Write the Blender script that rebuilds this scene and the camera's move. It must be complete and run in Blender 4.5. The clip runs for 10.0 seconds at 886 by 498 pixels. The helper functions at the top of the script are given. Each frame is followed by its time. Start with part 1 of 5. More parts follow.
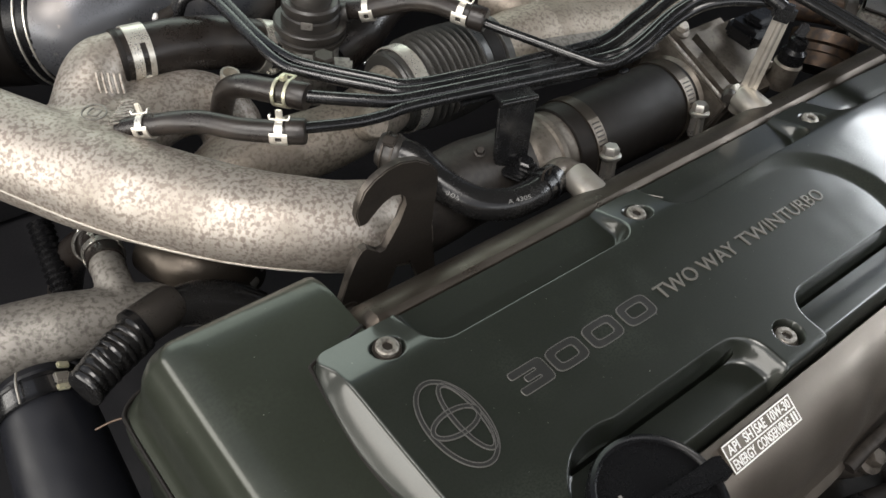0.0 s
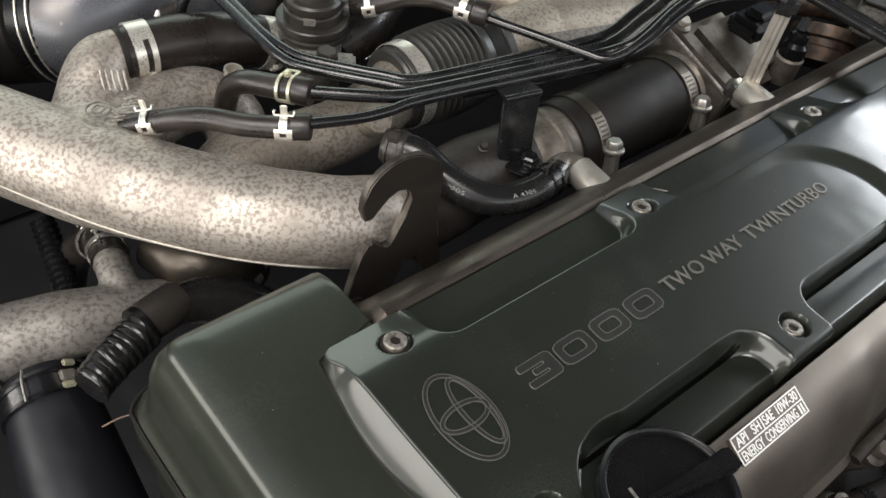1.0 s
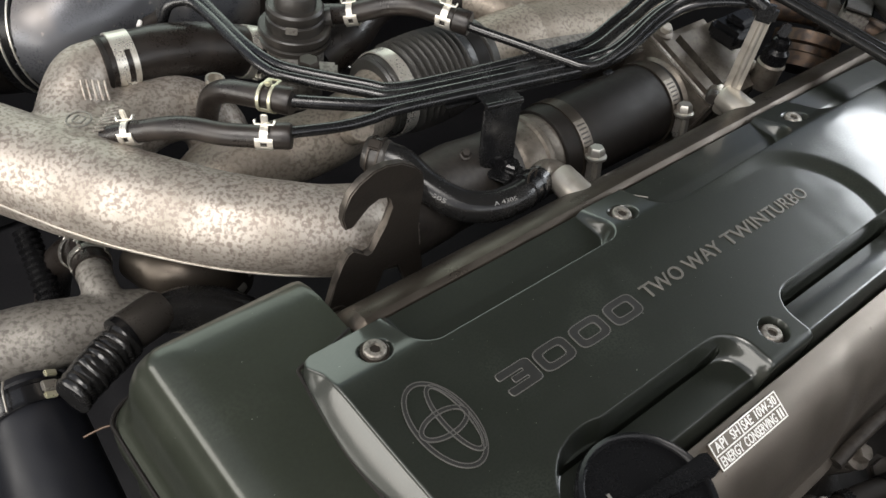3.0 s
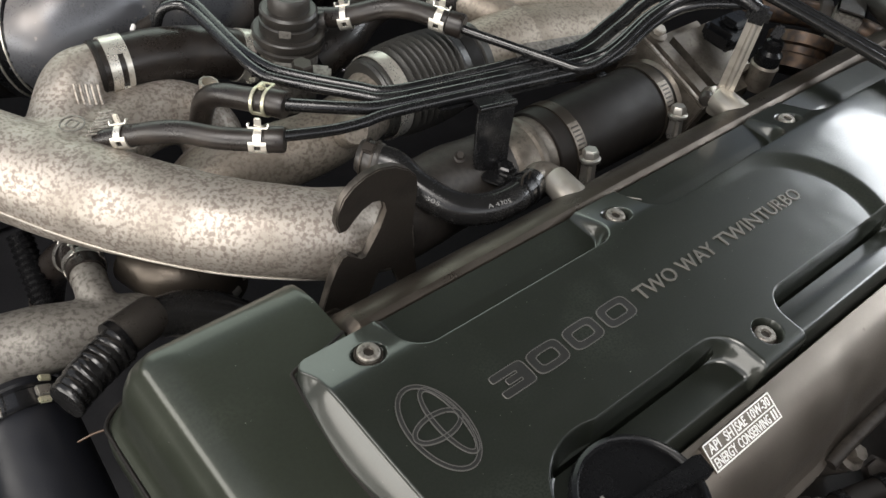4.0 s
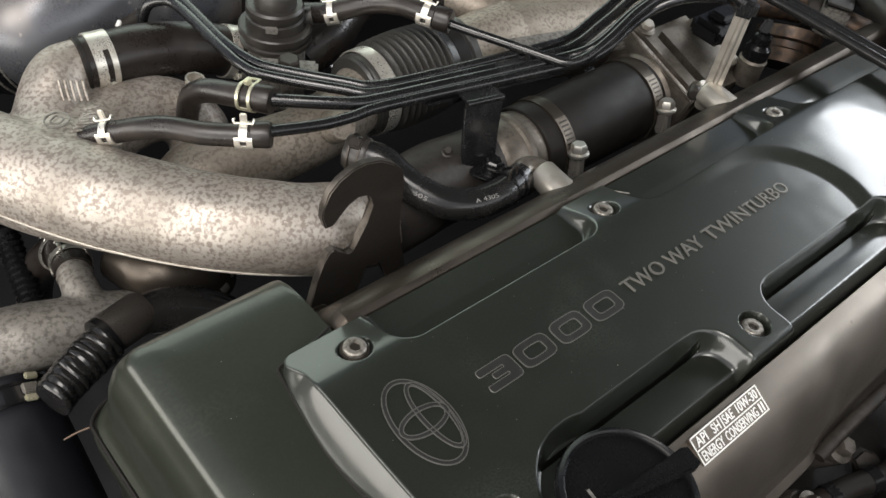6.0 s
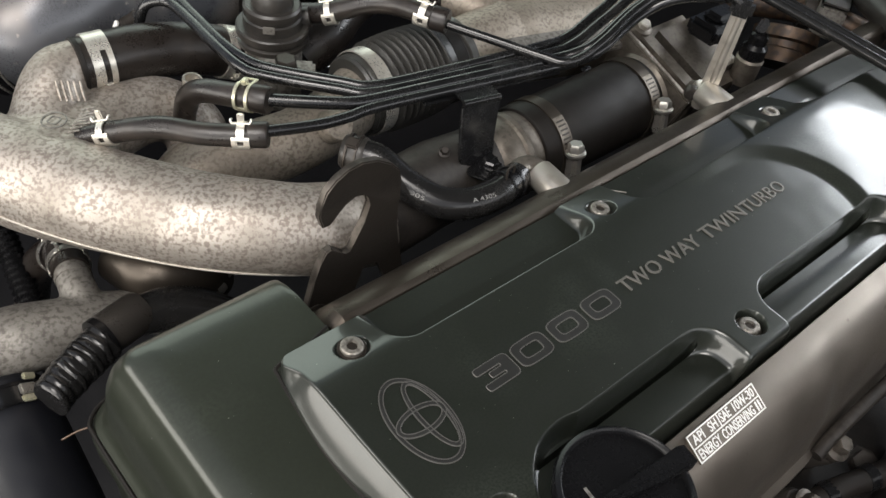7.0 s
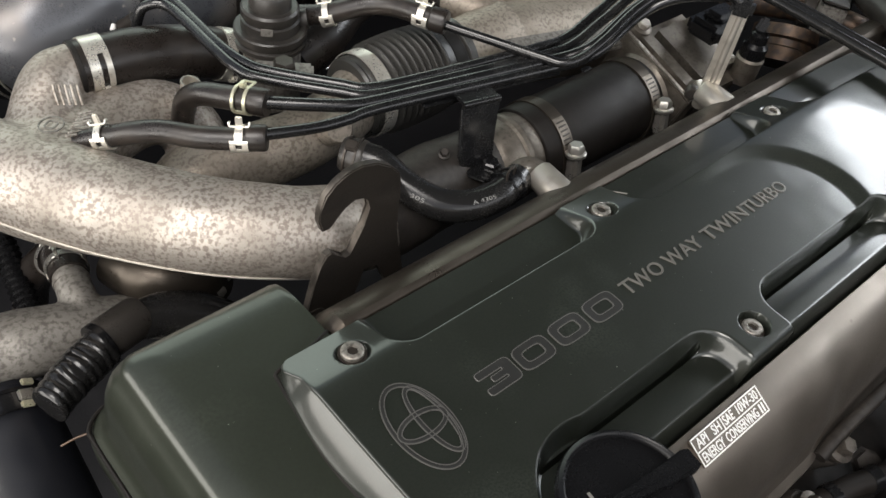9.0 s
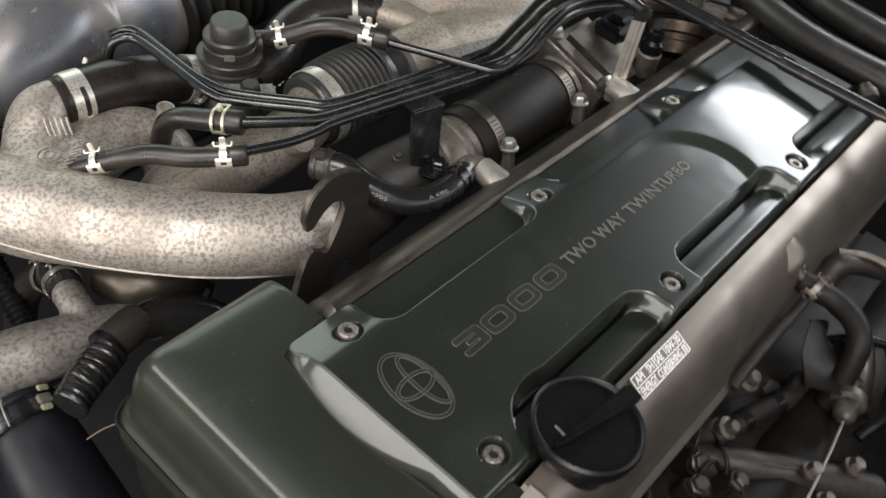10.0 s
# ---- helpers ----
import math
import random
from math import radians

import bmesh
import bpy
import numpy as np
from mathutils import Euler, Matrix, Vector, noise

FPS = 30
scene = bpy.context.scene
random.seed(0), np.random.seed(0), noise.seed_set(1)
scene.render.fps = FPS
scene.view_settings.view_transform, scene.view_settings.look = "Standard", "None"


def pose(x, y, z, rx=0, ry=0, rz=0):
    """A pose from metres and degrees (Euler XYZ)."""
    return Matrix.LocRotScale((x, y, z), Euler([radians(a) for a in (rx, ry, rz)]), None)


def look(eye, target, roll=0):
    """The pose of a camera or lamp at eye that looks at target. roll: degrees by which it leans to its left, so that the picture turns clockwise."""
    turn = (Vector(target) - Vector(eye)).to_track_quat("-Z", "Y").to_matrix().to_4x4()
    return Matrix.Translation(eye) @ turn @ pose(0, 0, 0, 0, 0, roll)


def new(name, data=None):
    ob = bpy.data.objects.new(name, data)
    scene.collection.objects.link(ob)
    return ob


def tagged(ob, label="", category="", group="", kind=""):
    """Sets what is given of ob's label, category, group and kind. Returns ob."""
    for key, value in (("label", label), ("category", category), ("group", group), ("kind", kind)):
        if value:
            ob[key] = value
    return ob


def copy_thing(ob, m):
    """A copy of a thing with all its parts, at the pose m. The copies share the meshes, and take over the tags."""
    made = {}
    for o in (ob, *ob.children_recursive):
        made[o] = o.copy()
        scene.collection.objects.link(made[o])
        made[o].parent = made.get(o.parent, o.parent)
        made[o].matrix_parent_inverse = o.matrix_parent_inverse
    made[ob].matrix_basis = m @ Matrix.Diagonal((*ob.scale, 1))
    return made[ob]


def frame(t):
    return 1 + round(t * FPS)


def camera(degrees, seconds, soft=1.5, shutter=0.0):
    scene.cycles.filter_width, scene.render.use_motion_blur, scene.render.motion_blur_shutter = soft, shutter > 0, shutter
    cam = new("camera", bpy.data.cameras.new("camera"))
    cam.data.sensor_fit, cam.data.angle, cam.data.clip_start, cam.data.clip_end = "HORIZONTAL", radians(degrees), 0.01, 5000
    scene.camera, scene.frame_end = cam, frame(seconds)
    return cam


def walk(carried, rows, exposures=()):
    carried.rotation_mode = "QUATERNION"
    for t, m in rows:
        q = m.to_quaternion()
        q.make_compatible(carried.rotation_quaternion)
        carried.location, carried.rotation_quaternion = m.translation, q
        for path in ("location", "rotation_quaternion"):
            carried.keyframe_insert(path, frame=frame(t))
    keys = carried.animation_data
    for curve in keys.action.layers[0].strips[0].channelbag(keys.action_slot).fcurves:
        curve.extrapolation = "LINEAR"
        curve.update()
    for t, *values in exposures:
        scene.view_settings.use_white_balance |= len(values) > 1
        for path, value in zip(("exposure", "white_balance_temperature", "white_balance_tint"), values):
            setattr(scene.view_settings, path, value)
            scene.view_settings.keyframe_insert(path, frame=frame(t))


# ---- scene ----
cam = camera(53.7, 10.0, shutter=0.3)
PATH = [
    (0, (-0.178, -0.19, 0.346), (0.832, 0.754, -1.099), 11.5),
    (0.5, (-0.185, -0.194, 0.342), (0.824, 0.748, -1.105), 11.2),
    (1, (-0.183, -0.188, 0.344), (0.832, 0.749, -1.103), 11.4),
    (1.5, (-0.178, -0.189, 0.345), (0.844, 0.754, -1.091), 11.5),
    (2, (-0.178, -0.191, 0.346), (0.848, 0.754, -1.087), 11.3),
    (2.5, (-0.178, -0.192, 0.346), (0.851, 0.746, -1.09), 11.4),
    (4, (-0.176, -0.194, 0.347), (0.862, 0.743, -1.084), 11.2),
    (4.5, (-0.175, -0.195, 0.347), (0.867, 0.735, -1.085), 11.4),
    (5, (-0.174, -0.197, 0.346), (0.871, 0.729, -1.086), 11.4),
    (5.5, (-0.173, -0.197, 0.345), (0.871, 0.729, -1.086), 11.3),
    (7, (-0.173, -0.199, 0.345), (0.876, 0.728, -1.084), 11.2),
    (7.5, (-0.172, -0.199, 0.344), (0.877, 0.725, -1.086), 11.2),
    (8, (-0.169, -0.199, 0.344), (0.885, 0.718, -1.087), 11.4),
    (8.5, (-0.171, -0.2, 0.344), (0.883, 0.717, -1.088), 11.2),
    (9, (-0.171, -0.196, 0.344), (0.878, 0.729, -1.085), 10.9),
    (9.2, (-0.171, -0.198, 0.349), (0.879, 0.719, -1.084), 11.0),
    (9.3, (-0.175, -0.204, 0.354), (0.886, 0.706, -1.075), 11.2),
    (9.5, (-0.194, -0.212, 0.368), (0.914, 0.675, -1.041), 12.4),
    (9.7, (-0.211, -0.210, 0.384), (0.922, 0.643, -1.026), 13.6),
    (9.9, (-0.229, -0.210, 0.397), (0.937, 0.590, -1.019), 13.3),
    (10, (-0.241, -0.21, 0.398), (0.94, 0.564, -1.018), 12.3),
]
walk(cam, [(t, look(eye, target, roll)) for t, eye, target, roll in PATH])

# ---- world and light ----
world = bpy.data.worlds.new("overcast_sky")
scene.world = world
world.use_nodes = True
wn = world.node_tree
sky = wn.nodes.new("ShaderNodeTexSky")
sky.sky_type, sky.sun_disc = "NISHITA", False
sky.sun_elevation, sky.sun_rotation = radians(57), radians(240)
sky.air_density, sky.dust_density, sky.ozone_density = 1.0, 4.0, 1.0
veil = wn.nodes.new("ShaderNodeHueSaturation")  # thin cloud takes most of the blue out of the sky
veil.inputs["Saturation"].default_value = 0.50
wn.links.new(sky.outputs[0], veil.inputs["Color"])
wn.links.new(veil.outputs[0], wn.nodes["Background"].inputs[0])
wn.nodes["Background"].inputs[1].default_value = 0.09
sun = new("sun", bpy.data.lights.new("sun", "SUN"))
sun.data.energy, sun.data.angle, sun.data.color = 1.35, radians(32), (1.0, 0.96, 0.92)
sun.matrix_world = look((-0.47, -0.27, 0.83), (0, 0, 0))
# lamp added for daylight between the raised hood's rear edge and the cowl
gap = new("added_daylight_gap", bpy.data.lights.new("added_daylight_gap", "AREA"))
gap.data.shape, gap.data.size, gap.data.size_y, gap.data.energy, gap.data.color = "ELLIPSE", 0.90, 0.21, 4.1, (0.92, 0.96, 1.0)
front = new("added_daylight_front", bpy.data.lights.new("added_daylight_front", "AREA"))
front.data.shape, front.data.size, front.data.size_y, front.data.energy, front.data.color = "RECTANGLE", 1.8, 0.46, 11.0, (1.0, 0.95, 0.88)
front.matrix_world = look((-0.95, 0.0, 0.20), (0.2, 0.0, 0.0))  # lamp added as the sky's light through the open front below the hood
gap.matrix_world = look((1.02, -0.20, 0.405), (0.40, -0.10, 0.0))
side = new("added_daylight_side", bpy.data.lights.new("added_daylight_side", "AREA"))
side.data.shape, side.data.size, side.data.size_y, side.data.energy, side.data.color = "RECTANGLE", 1.4, 0.5, 3.2, (0.87, 1.0, 0.85)
side.matrix_world = look((0.35, 1.1, 0.45), (0.15, 0.1, 0.0))  # an added fill for the sky's light between the wing and the hood's side
far_side = new("added_daylight_far_side", bpy.data.lights.new("added_daylight_far_side", "AREA"))
far_side.data.shape, far_side.data.size, far_side.data.size_y, far_side.data.energy, far_side.data.color = "RECTANGLE", 1.4, 0.5, 2.6, (1.0, 0.99, 0.97)
far_side.matrix_world = look((0.35, -1.1, 0.50), (0.15, -0.1, 0.0))  # a second fill, added at the same gap on the intake side to brighten the bronze
scene.view_settings.exposure = 0.44


# ---- materials ----
def material(name, base, rough, metal=0.0, coat=0.0, coat_rough=0.1, dark=None, blotch=200.0, spread=(0.45, 0.6),
             grain=900.0, bump=0.1, rough_var=0.12, wear=None, wear_scale=40.0, wear_spread=(0.55, 0.75), second=None, spec=0.5):
    """A node material: base colour, blotches of a darker tone, broad wear, grain in roughness and relief."""
    m = bpy.data.materials.new(name)
    m.use_nodes = True
    t, n = m.node_tree, m.node_tree.nodes
    b = n["Principled BSDF"]
    co = n.new("ShaderNodeTexCoord")

    def noise_at(scale, detail=4.0):
        x = n.new("ShaderNodeTexNoise")
        x.inputs["Scale"].default_value, x.inputs["Detail"].default_value = scale, detail
        t.links.new(co.outputs["Object"], x.inputs["Vector"])
        return x

    def mixed(a, b_colour, source, spread_):
        r = n.new("ShaderNodeMapRange")
        r.inputs["From Min"].default_value, r.inputs["From Max"].default_value = spread_
        t.links.new(source.outputs["Fac"], r.inputs["Value"])
        x = n.new("ShaderNodeMix")
        x.data_type = "RGBA"
        t.links.new(r.outputs["Result"], x.inputs["Factor"])
        if not isinstance(a, tuple):
            t.links.new(a, x.inputs["A"])
        else:
            x.inputs["A"].default_value = (*a, 1)
        x.inputs["B"].default_value = (*b_colour, 1)
        return x.outputs["Result"]

    colour = base
    if wear:
        colour = mixed(colour, wear, noise_at(wear_scale, 5.0), wear_spread)
    if dark:
        colour = mixed(colour, dark, noise_at(blotch, 3.0), spread)
    if second:
        colour = mixed(colour, second[0], noise_at(second[1], 2.0), second[2])
    if not isinstance(colour, tuple):
        t.links.new(colour, b.inputs["Base Color"])
    else:
        b.inputs["Base Color"].default_value = (*colour, 1)
    b.inputs["Metallic"].default_value, b.inputs["Specular IOR Level"].default_value = metal, spec
    b.inputs["Coat Weight"].default_value, b.inputs["Coat Roughness"].default_value = coat, coat_rough
    if coat >= 1.0:  # uneven lacquer: hazy patches and a faint orange peel
        haze = n.new("ShaderNodeMapRange")
        haze.inputs["From Min"].default_value, haze.inputs["From Max"].default_value = 0.35, 0.7
        haze.inputs["To Min"].default_value, haze.inputs["To Max"].default_value = coat_rough * 0.7, coat_rough * 1.5
        t.links.new(noise_at(55, 6.0).outputs["Fac"], haze.inputs["Value"])
        t.links.new(haze.outputs["Result"], b.inputs["Coat Roughness"])
        peel = n.new("ShaderNodeBump")
        peel.inputs["Strength"].default_value, peel.inputs["Distance"].default_value = 0.007, 0.0006
        t.links.new(noise_at(330, 2.0).outputs["Fac"], peel.inputs["Height"])
        t.links.new(peel.outputs["Normal"], b.inputs["Coat Normal"])
    g = noise_at(grain, 6.0)
    big = noise_at(grain * 0.06, 4.0)
    add = n.new("ShaderNodeMath")
    add.operation = "ADD"
    t.links.new(g.outputs["Fac"], add.inputs[0])
    t.links.new(big.outputs["Fac"], add.inputs[1])
    r = n.new("ShaderNodeMapRange")
    r.inputs["From Min"].default_value, r.inputs["From Max"].default_value = 0.7, 1.3
    r.inputs["To Min"].default_value, r.inputs["To Max"].default_value = max(0.03, rough - rough_var), min(1.0, rough + rough_var)
    t.links.new(add.outputs[0], r.inputs["Value"])
    t.links.new(r.outputs["Result"], b.inputs["Roughness"])
    if bump:
        k = n.new("ShaderNodeBump")
        k.inputs["Strength"].default_value, k.inputs["Distance"].default_value = bump, 0.0006
        t.links.new(g.outputs["Fac"], k.inputs["Height"])
        t.links.new(k.outputs["Normal"], b.inputs["Normal"])
    return m


GREEN = material("green_metallic_paint", (0.0172, 0.0196, 0.0150), 0.38, 0.32, 1.0, 0.12, wear=(0.033, 0.038, 0.030), wear_scale=18, dark=(0.0138, 0.0170, 0.0128), blotch=800, spread=(0.42, 0.62), second=((0.22, 0.22, 0.20), 480, (0.765, 0.79)), bump=0.03, grain=1500, rough_var=0.05)
# the timing cover's green: lighter tone, rougher and thinner coat
GREENSOFT = material("soft_green_metallic_paint", (0.0285, 0.0335, 0.0240), 0.42, 0.42, 0.6, 0.15, wear=(0.050, 0.056, 0.041), wear_scale=14, dark=(0.025, 0.029, 0.0205), blotch=500, spread=(0.35, 0.70), second=((0.22, 0.22, 0.20), 480, (0.765, 0.79)), bump=0.012, grain=1500, rough_var=0.05)
EMBLEM = material("dark_raised_emblem_paint", (0.027, 0.0272, 0.0255), 0.42, 0.35, 0.6, 0.15, wear=(0.037, 0.036, 0.034), wear_scale=120, bump=0.05)
# pale tone for the light that raised edges catch
OUTLINE = material("edge_highlight_paint", (0.118, 0.113, 0.107), 0.38, 0.4, bump=0.0)
STAMP = material("faded_white_print", (0.24, 0.235, 0.225), 0.6, bump=0.0)
VALVE = material("dusty_dark_plastic", (0.024, 0.0215, 0.019), 0.37, wear=(0.042, 0.037, 0.032), wear_scale=60, bump=0.12)
FLANGE = material("grey_cast_flange", (0.185, 0.163, 0.137), 0.44, 0.65, wear=(0.075, 0.064, 0.052), wear_scale=45, wear_spread=(0.42, 0.66), dark=(0.11, 0.096, 0.08), blotch=350, spread=(0.5, 0.7), bump=0.2)
LETTER = material("letter_edge_paint", (0.155, 0.147, 0.132), 0.38, 0.4, bump=0.0)
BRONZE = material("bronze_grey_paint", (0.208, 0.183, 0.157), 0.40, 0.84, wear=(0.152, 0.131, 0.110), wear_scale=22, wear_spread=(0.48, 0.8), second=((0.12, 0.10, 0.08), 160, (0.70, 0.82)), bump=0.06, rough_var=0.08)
# darker and browner than the intake cover's bronze
BROWNPAINT = material("dark_brown_bronze_paint", (0.068, 0.057, 0.046), 0.38, 0.75, wear=(0.052, 0.043, 0.034), wear_scale=26, wear_spread=(0.42, 0.66), dark=(0.06, 0.05, 0.04), blotch=500, spread=(0.5, 0.7), bump=0.06)
BELLOWS = material("dusty_black_bellows_rubber", (0.034, 0.033, 0.030), 0.34, wear=(0.052, 0.049, 0.044), wear_scale=70, bump=0.06)
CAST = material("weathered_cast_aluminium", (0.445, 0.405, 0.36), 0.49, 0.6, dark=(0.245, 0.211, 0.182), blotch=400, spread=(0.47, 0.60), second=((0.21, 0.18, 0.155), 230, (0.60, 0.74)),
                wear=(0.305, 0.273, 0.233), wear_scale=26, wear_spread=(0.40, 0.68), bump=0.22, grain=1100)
# darker than CAST; the shade around the water outlet is put into it
CASTDULL = material("dull_cast_aluminium", (0.215, 0.203, 0.183), 0.52, 0.5, dark=(0.115, 0.105, 0.093), blotch=330, spread=(0.46, 0.64), wear=(0.14, 0.128, 0.112), wear_scale=40, bump=0.3, grain=900)
CASTDARK = material("shaded_oily_cast_metal", (0.040, 0.0345, 0.030), 0.52, 0.4, dark=(0.024, 0.021, 0.0185), blotch=260, spread=(0.42, 0.7), bump=0.2)
MACHINED = material("machined_aluminium", (0.47, 0.44, 0.39), 0.40, 0.8, wear=(0.30, 0.27, 0.23), wear_scale=60, bump=0.1)
GLOSSRUBBER = material("glossy_black_rubber", (0.010, 0.0098, 0.0098), 0.22, wear=(0.018, 0.0172, 0.0162), wear_scale=50, bump=0.04)
# oily metal, its tone lowered further for the shade deep in the bay
DARKOIL = material("shaded_oily_metal", (0.0125, 0.0113, 0.0105), 0.50, 0.15, wear=(0.026, 0.023, 0.020), wear_scale=70, wear_spread=(0.56, 0.72), dark=(0.009, 0.0083, 0.0078), blotch=150, spread=(0.4, 0.65), bump=0.4, spec=0.18)
RUBBER = material("black_rubber", (0.0145, 0.0115, 0.0098), 0.33, wear=(0.034, 0.0265, 0.0215), wear_scale=38, bump=0.12)
RUBBERDULL = material("dull_black_rubber", (0.0088, 0.0074, 0.0064), 0.52, wear=(0.0155, 0.0125, 0.0105), wear_scale=30, bump=0.2, grain=1500, spec=0.24)
PLASTIC = material("black_plastic", (0.0048, 0.0048, 0.0053), 0.26, wear=(0.0085, 0.0085, 0.009), wear_scale=30, bump=0.0, rough_var=0.04, spec=0.26)
TUBEPAINT = material("black_painted_steel", (0.0065, 0.0065, 0.007), 0.24, 0.0, 0.3, 0.15, wear=(0.017, 0.0165, 0.016), wear_scale=60, wear_spread=(0.5, 0.75), bump=0.0)
ZINC = material("zinc_plated_steel", (0.72, 0.69, 0.62), 0.34, 0.75, wear=(0.48, 0.44, 0.36), wear_scale=90, bump=0.08)
YELLOWZINC = material("yellow_zinc_steel", (0.58, 0.56, 0.42), 0.36, 0.7, wear=(0.5, 0.45, 0.3), wear_scale=120, bump=0.08)
STEEL = material("bare_steel", (0.52, 0.5, 0.46), 0.35, 0.9, wear=(0.35, 0.32, 0.28), wear_scale=120, bump=0.1)
DARKSTEEL = material("dark_hook_steel", (0.046, 0.039, 0.033), 0.42, 0.6, wear=(0.035, 0.03, 0.026), wear_scale=50, bump=0.2)
RUST = material("rusty_copper_steel", (0.085, 0.055, 0.036), 0.42, 0.6, dark=(0.04, 0.03, 0.025), blotch=150)
RAILPAINT = material("dusty_black_pipe_paint", (0.024, 0.0235, 0.023), 0.20, 0.4, wear=(0.06, 0.056, 0.052), wear_scale=70, wear_spread=(0.56, 0.74), bump=0.0)
BAY = material("engine_bay_black", (0.008, 0.008, 0.0092), 0.6, wear=(0.015, 0.0148, 0.016), wear_scale=14, bump=0.3, grain=300, spec=0.2)
WHITE = material("white_print", (0.82, 0.81, 0.78), 0.5, bump=0.0)
TANKCAST = material("stained_cast_aluminium", (0.315, 0.278, 0.232), 0.52, 0.55, dark=(0.185, 0.158, 0.128), blotch=380, spread=(0.47, 0.64), wear=(0.215, 0.183, 0.147), wear_scale=26, wear_spread=(0.40, 0.66), bump=0.28, grain=900)
RADHOSE = material("matt_blue_black_rubber", (0.0068, 0.0074, 0.0098), 0.43, wear=(0.0125, 0.0130, 0.0155), wear_scale=24, bump=0.12, spec=0.3)
# pale tones are dust and also the sky's reflection put into the colour
DUCT = material("dusty_sky_sheen_duct", (0.105, 0.108, 0.118), 0.34, 0.35, wear=(0.34, 0.29, 0.245), wear_scale=7, wear_spread=(0.46, 0.70), second=((0.40, 0.36, 0.32), 130, (0.68, 0.78)), bump=0.05)
HOOD = material("hood_underside", (0.03, 0.032, 0.03), 0.6, wear=(0.045, 0.045, 0.042), wear_scale=3)
SCREW = material("dull_screw_steel", (0.33, 0.31, 0.275), 0.46, 0.75, wear=(0.17, 0.155, 0.135), wear_scale=420, wear_spread=(0.45, 0.65), bump=0.15)
GROUND = material("pale_concrete", (0.34, 0.33, 0.31), 0.85, wear=(0.26, 0.25, 0.24), wear_scale=2, grain=60)
HARDWARE = material("greasy_steel_hardware", (0.125, 0.11, 0.095), 0.42, 0.7, wear=(0.045, 0.039, 0.033), wear_scale=110, wear_spread=(0.42, 0.62), bump=0.2)
GREASY = material("greasy_grey_cast_metal", (0.050, 0.044, 0.039), 0.44, 0.5, wear=(0.022, 0.019, 0.017), wear_scale=55, wear_spread=(0.4, 0.65), dark=(0.03, 0.026, 0.023), blotch=240, spread=(0.45, 0.65), bump=0.3)
WIRE = material("orange_wire", (0.09, 0.055, 0.033), 0.45)


# ---- mesh helpers ----
def place_of(ob):
    p = Vector(ob.location)
    return p + place_of(ob.parent) if ob.parent else p


def part(name, bm, mat, parent, label="", flat=False):
    """Links a bmesh, given in world metres, as one mesh under a thing or a part."""
    if parent:
        bmesh.ops.translate(bm, verts=bm.verts, vec=-place_of(parent))
    me = bpy.data.meshes.new(name)
    bm.to_mesh(me)
    bm.free()
    me.materials.append(mat)
    if not flat:
        me.shade_smooth()
        me.set_sharp_from_angle(angle=radians(38))
    ob = new(name, me)
    ob.parent = parent
    return tagged(ob, label)


def thing(name, at, label, category, group="", kind=""):
    ob = new(name)
    ob.location, ob.empty_display_size = at, 0.01
    return tagged(ob, label, category, group, kind)


def single(name, bm, mat, label, category, group="", kind=""):
    return tagged(part(name, bm, mat, None), label, category, group, kind)


def smooth_path(points, steps=8):
    p = [np.array(q, float) for q in points]
    p = [2 * p[0] - p[1], *p, 2 * p[-1] - p[-2]]
    out = []
    for i in range(1, len(p) - 2):
        for s in range(steps):
            u = s / steps
            out.append(0.5 * ((2 * p[i]) + (p[i + 1] - p[i - 1]) * u + (2 * p[i - 1] - 5 * p[i] + 4 * p[i + 1] - p[i + 2]) * u * u
                              + (3 * p[i] - p[i - 1] - 3 * p[i + 1] + p[i + 2]) * u ** 3))
    out.append(p[-2])
    return np.array(out)


def swept(points, radius, n=20, steps=8, caps=True, wobble=0.0, bm=None):
    """A tube along a smooth line; radius is one number or one per point. wobble: unevenness of the wall."""
    line = smooth_path(points, steps)
    if isinstance(radius, (int, float)):
        radius = [radius] * len(points)
    rs = np.interp(np.linspace(0, len(points) - 1, len(line)), range(len(points)), radius)
    tang = np.gradient(line, axis=0)
    tang /= np.linalg.norm(tang, axis=1)[:, None]
    bm = bm or bmesh.new()
    side = np.cross(tang[0], (0, 0, 1) if abs(tang[0][2]) < 0.9 else (1, 0, 0))
    rings = []
    for c, d, r in zip(line, tang, rs):
        side = side - d * (side @ d)
        side /= np.linalg.norm(side)
        up = np.cross(d, side)
        ring = []
        for k in range(n):
            a = 2 * math.pi * k / n
            v = c + (side * math.cos(a) + up * math.sin(a)) * r
            if wobble:
                v = v + (side * math.cos(a) + up * math.sin(a)) * wobble * noise.noise(Vector(v) * 45)
            ring.append(bm.verts.new(v))
        rings.append(ring)
    for a, b in zip(rings, rings[1:]):
        for k in range(n):
            bm.faces.new((a[k], a[(k + 1) % n], b[(k + 1) % n], b[k]))
    if caps:
        bm.faces.new(rings[0][::-1])
        bm.faces.new(rings[-1])
    return bm


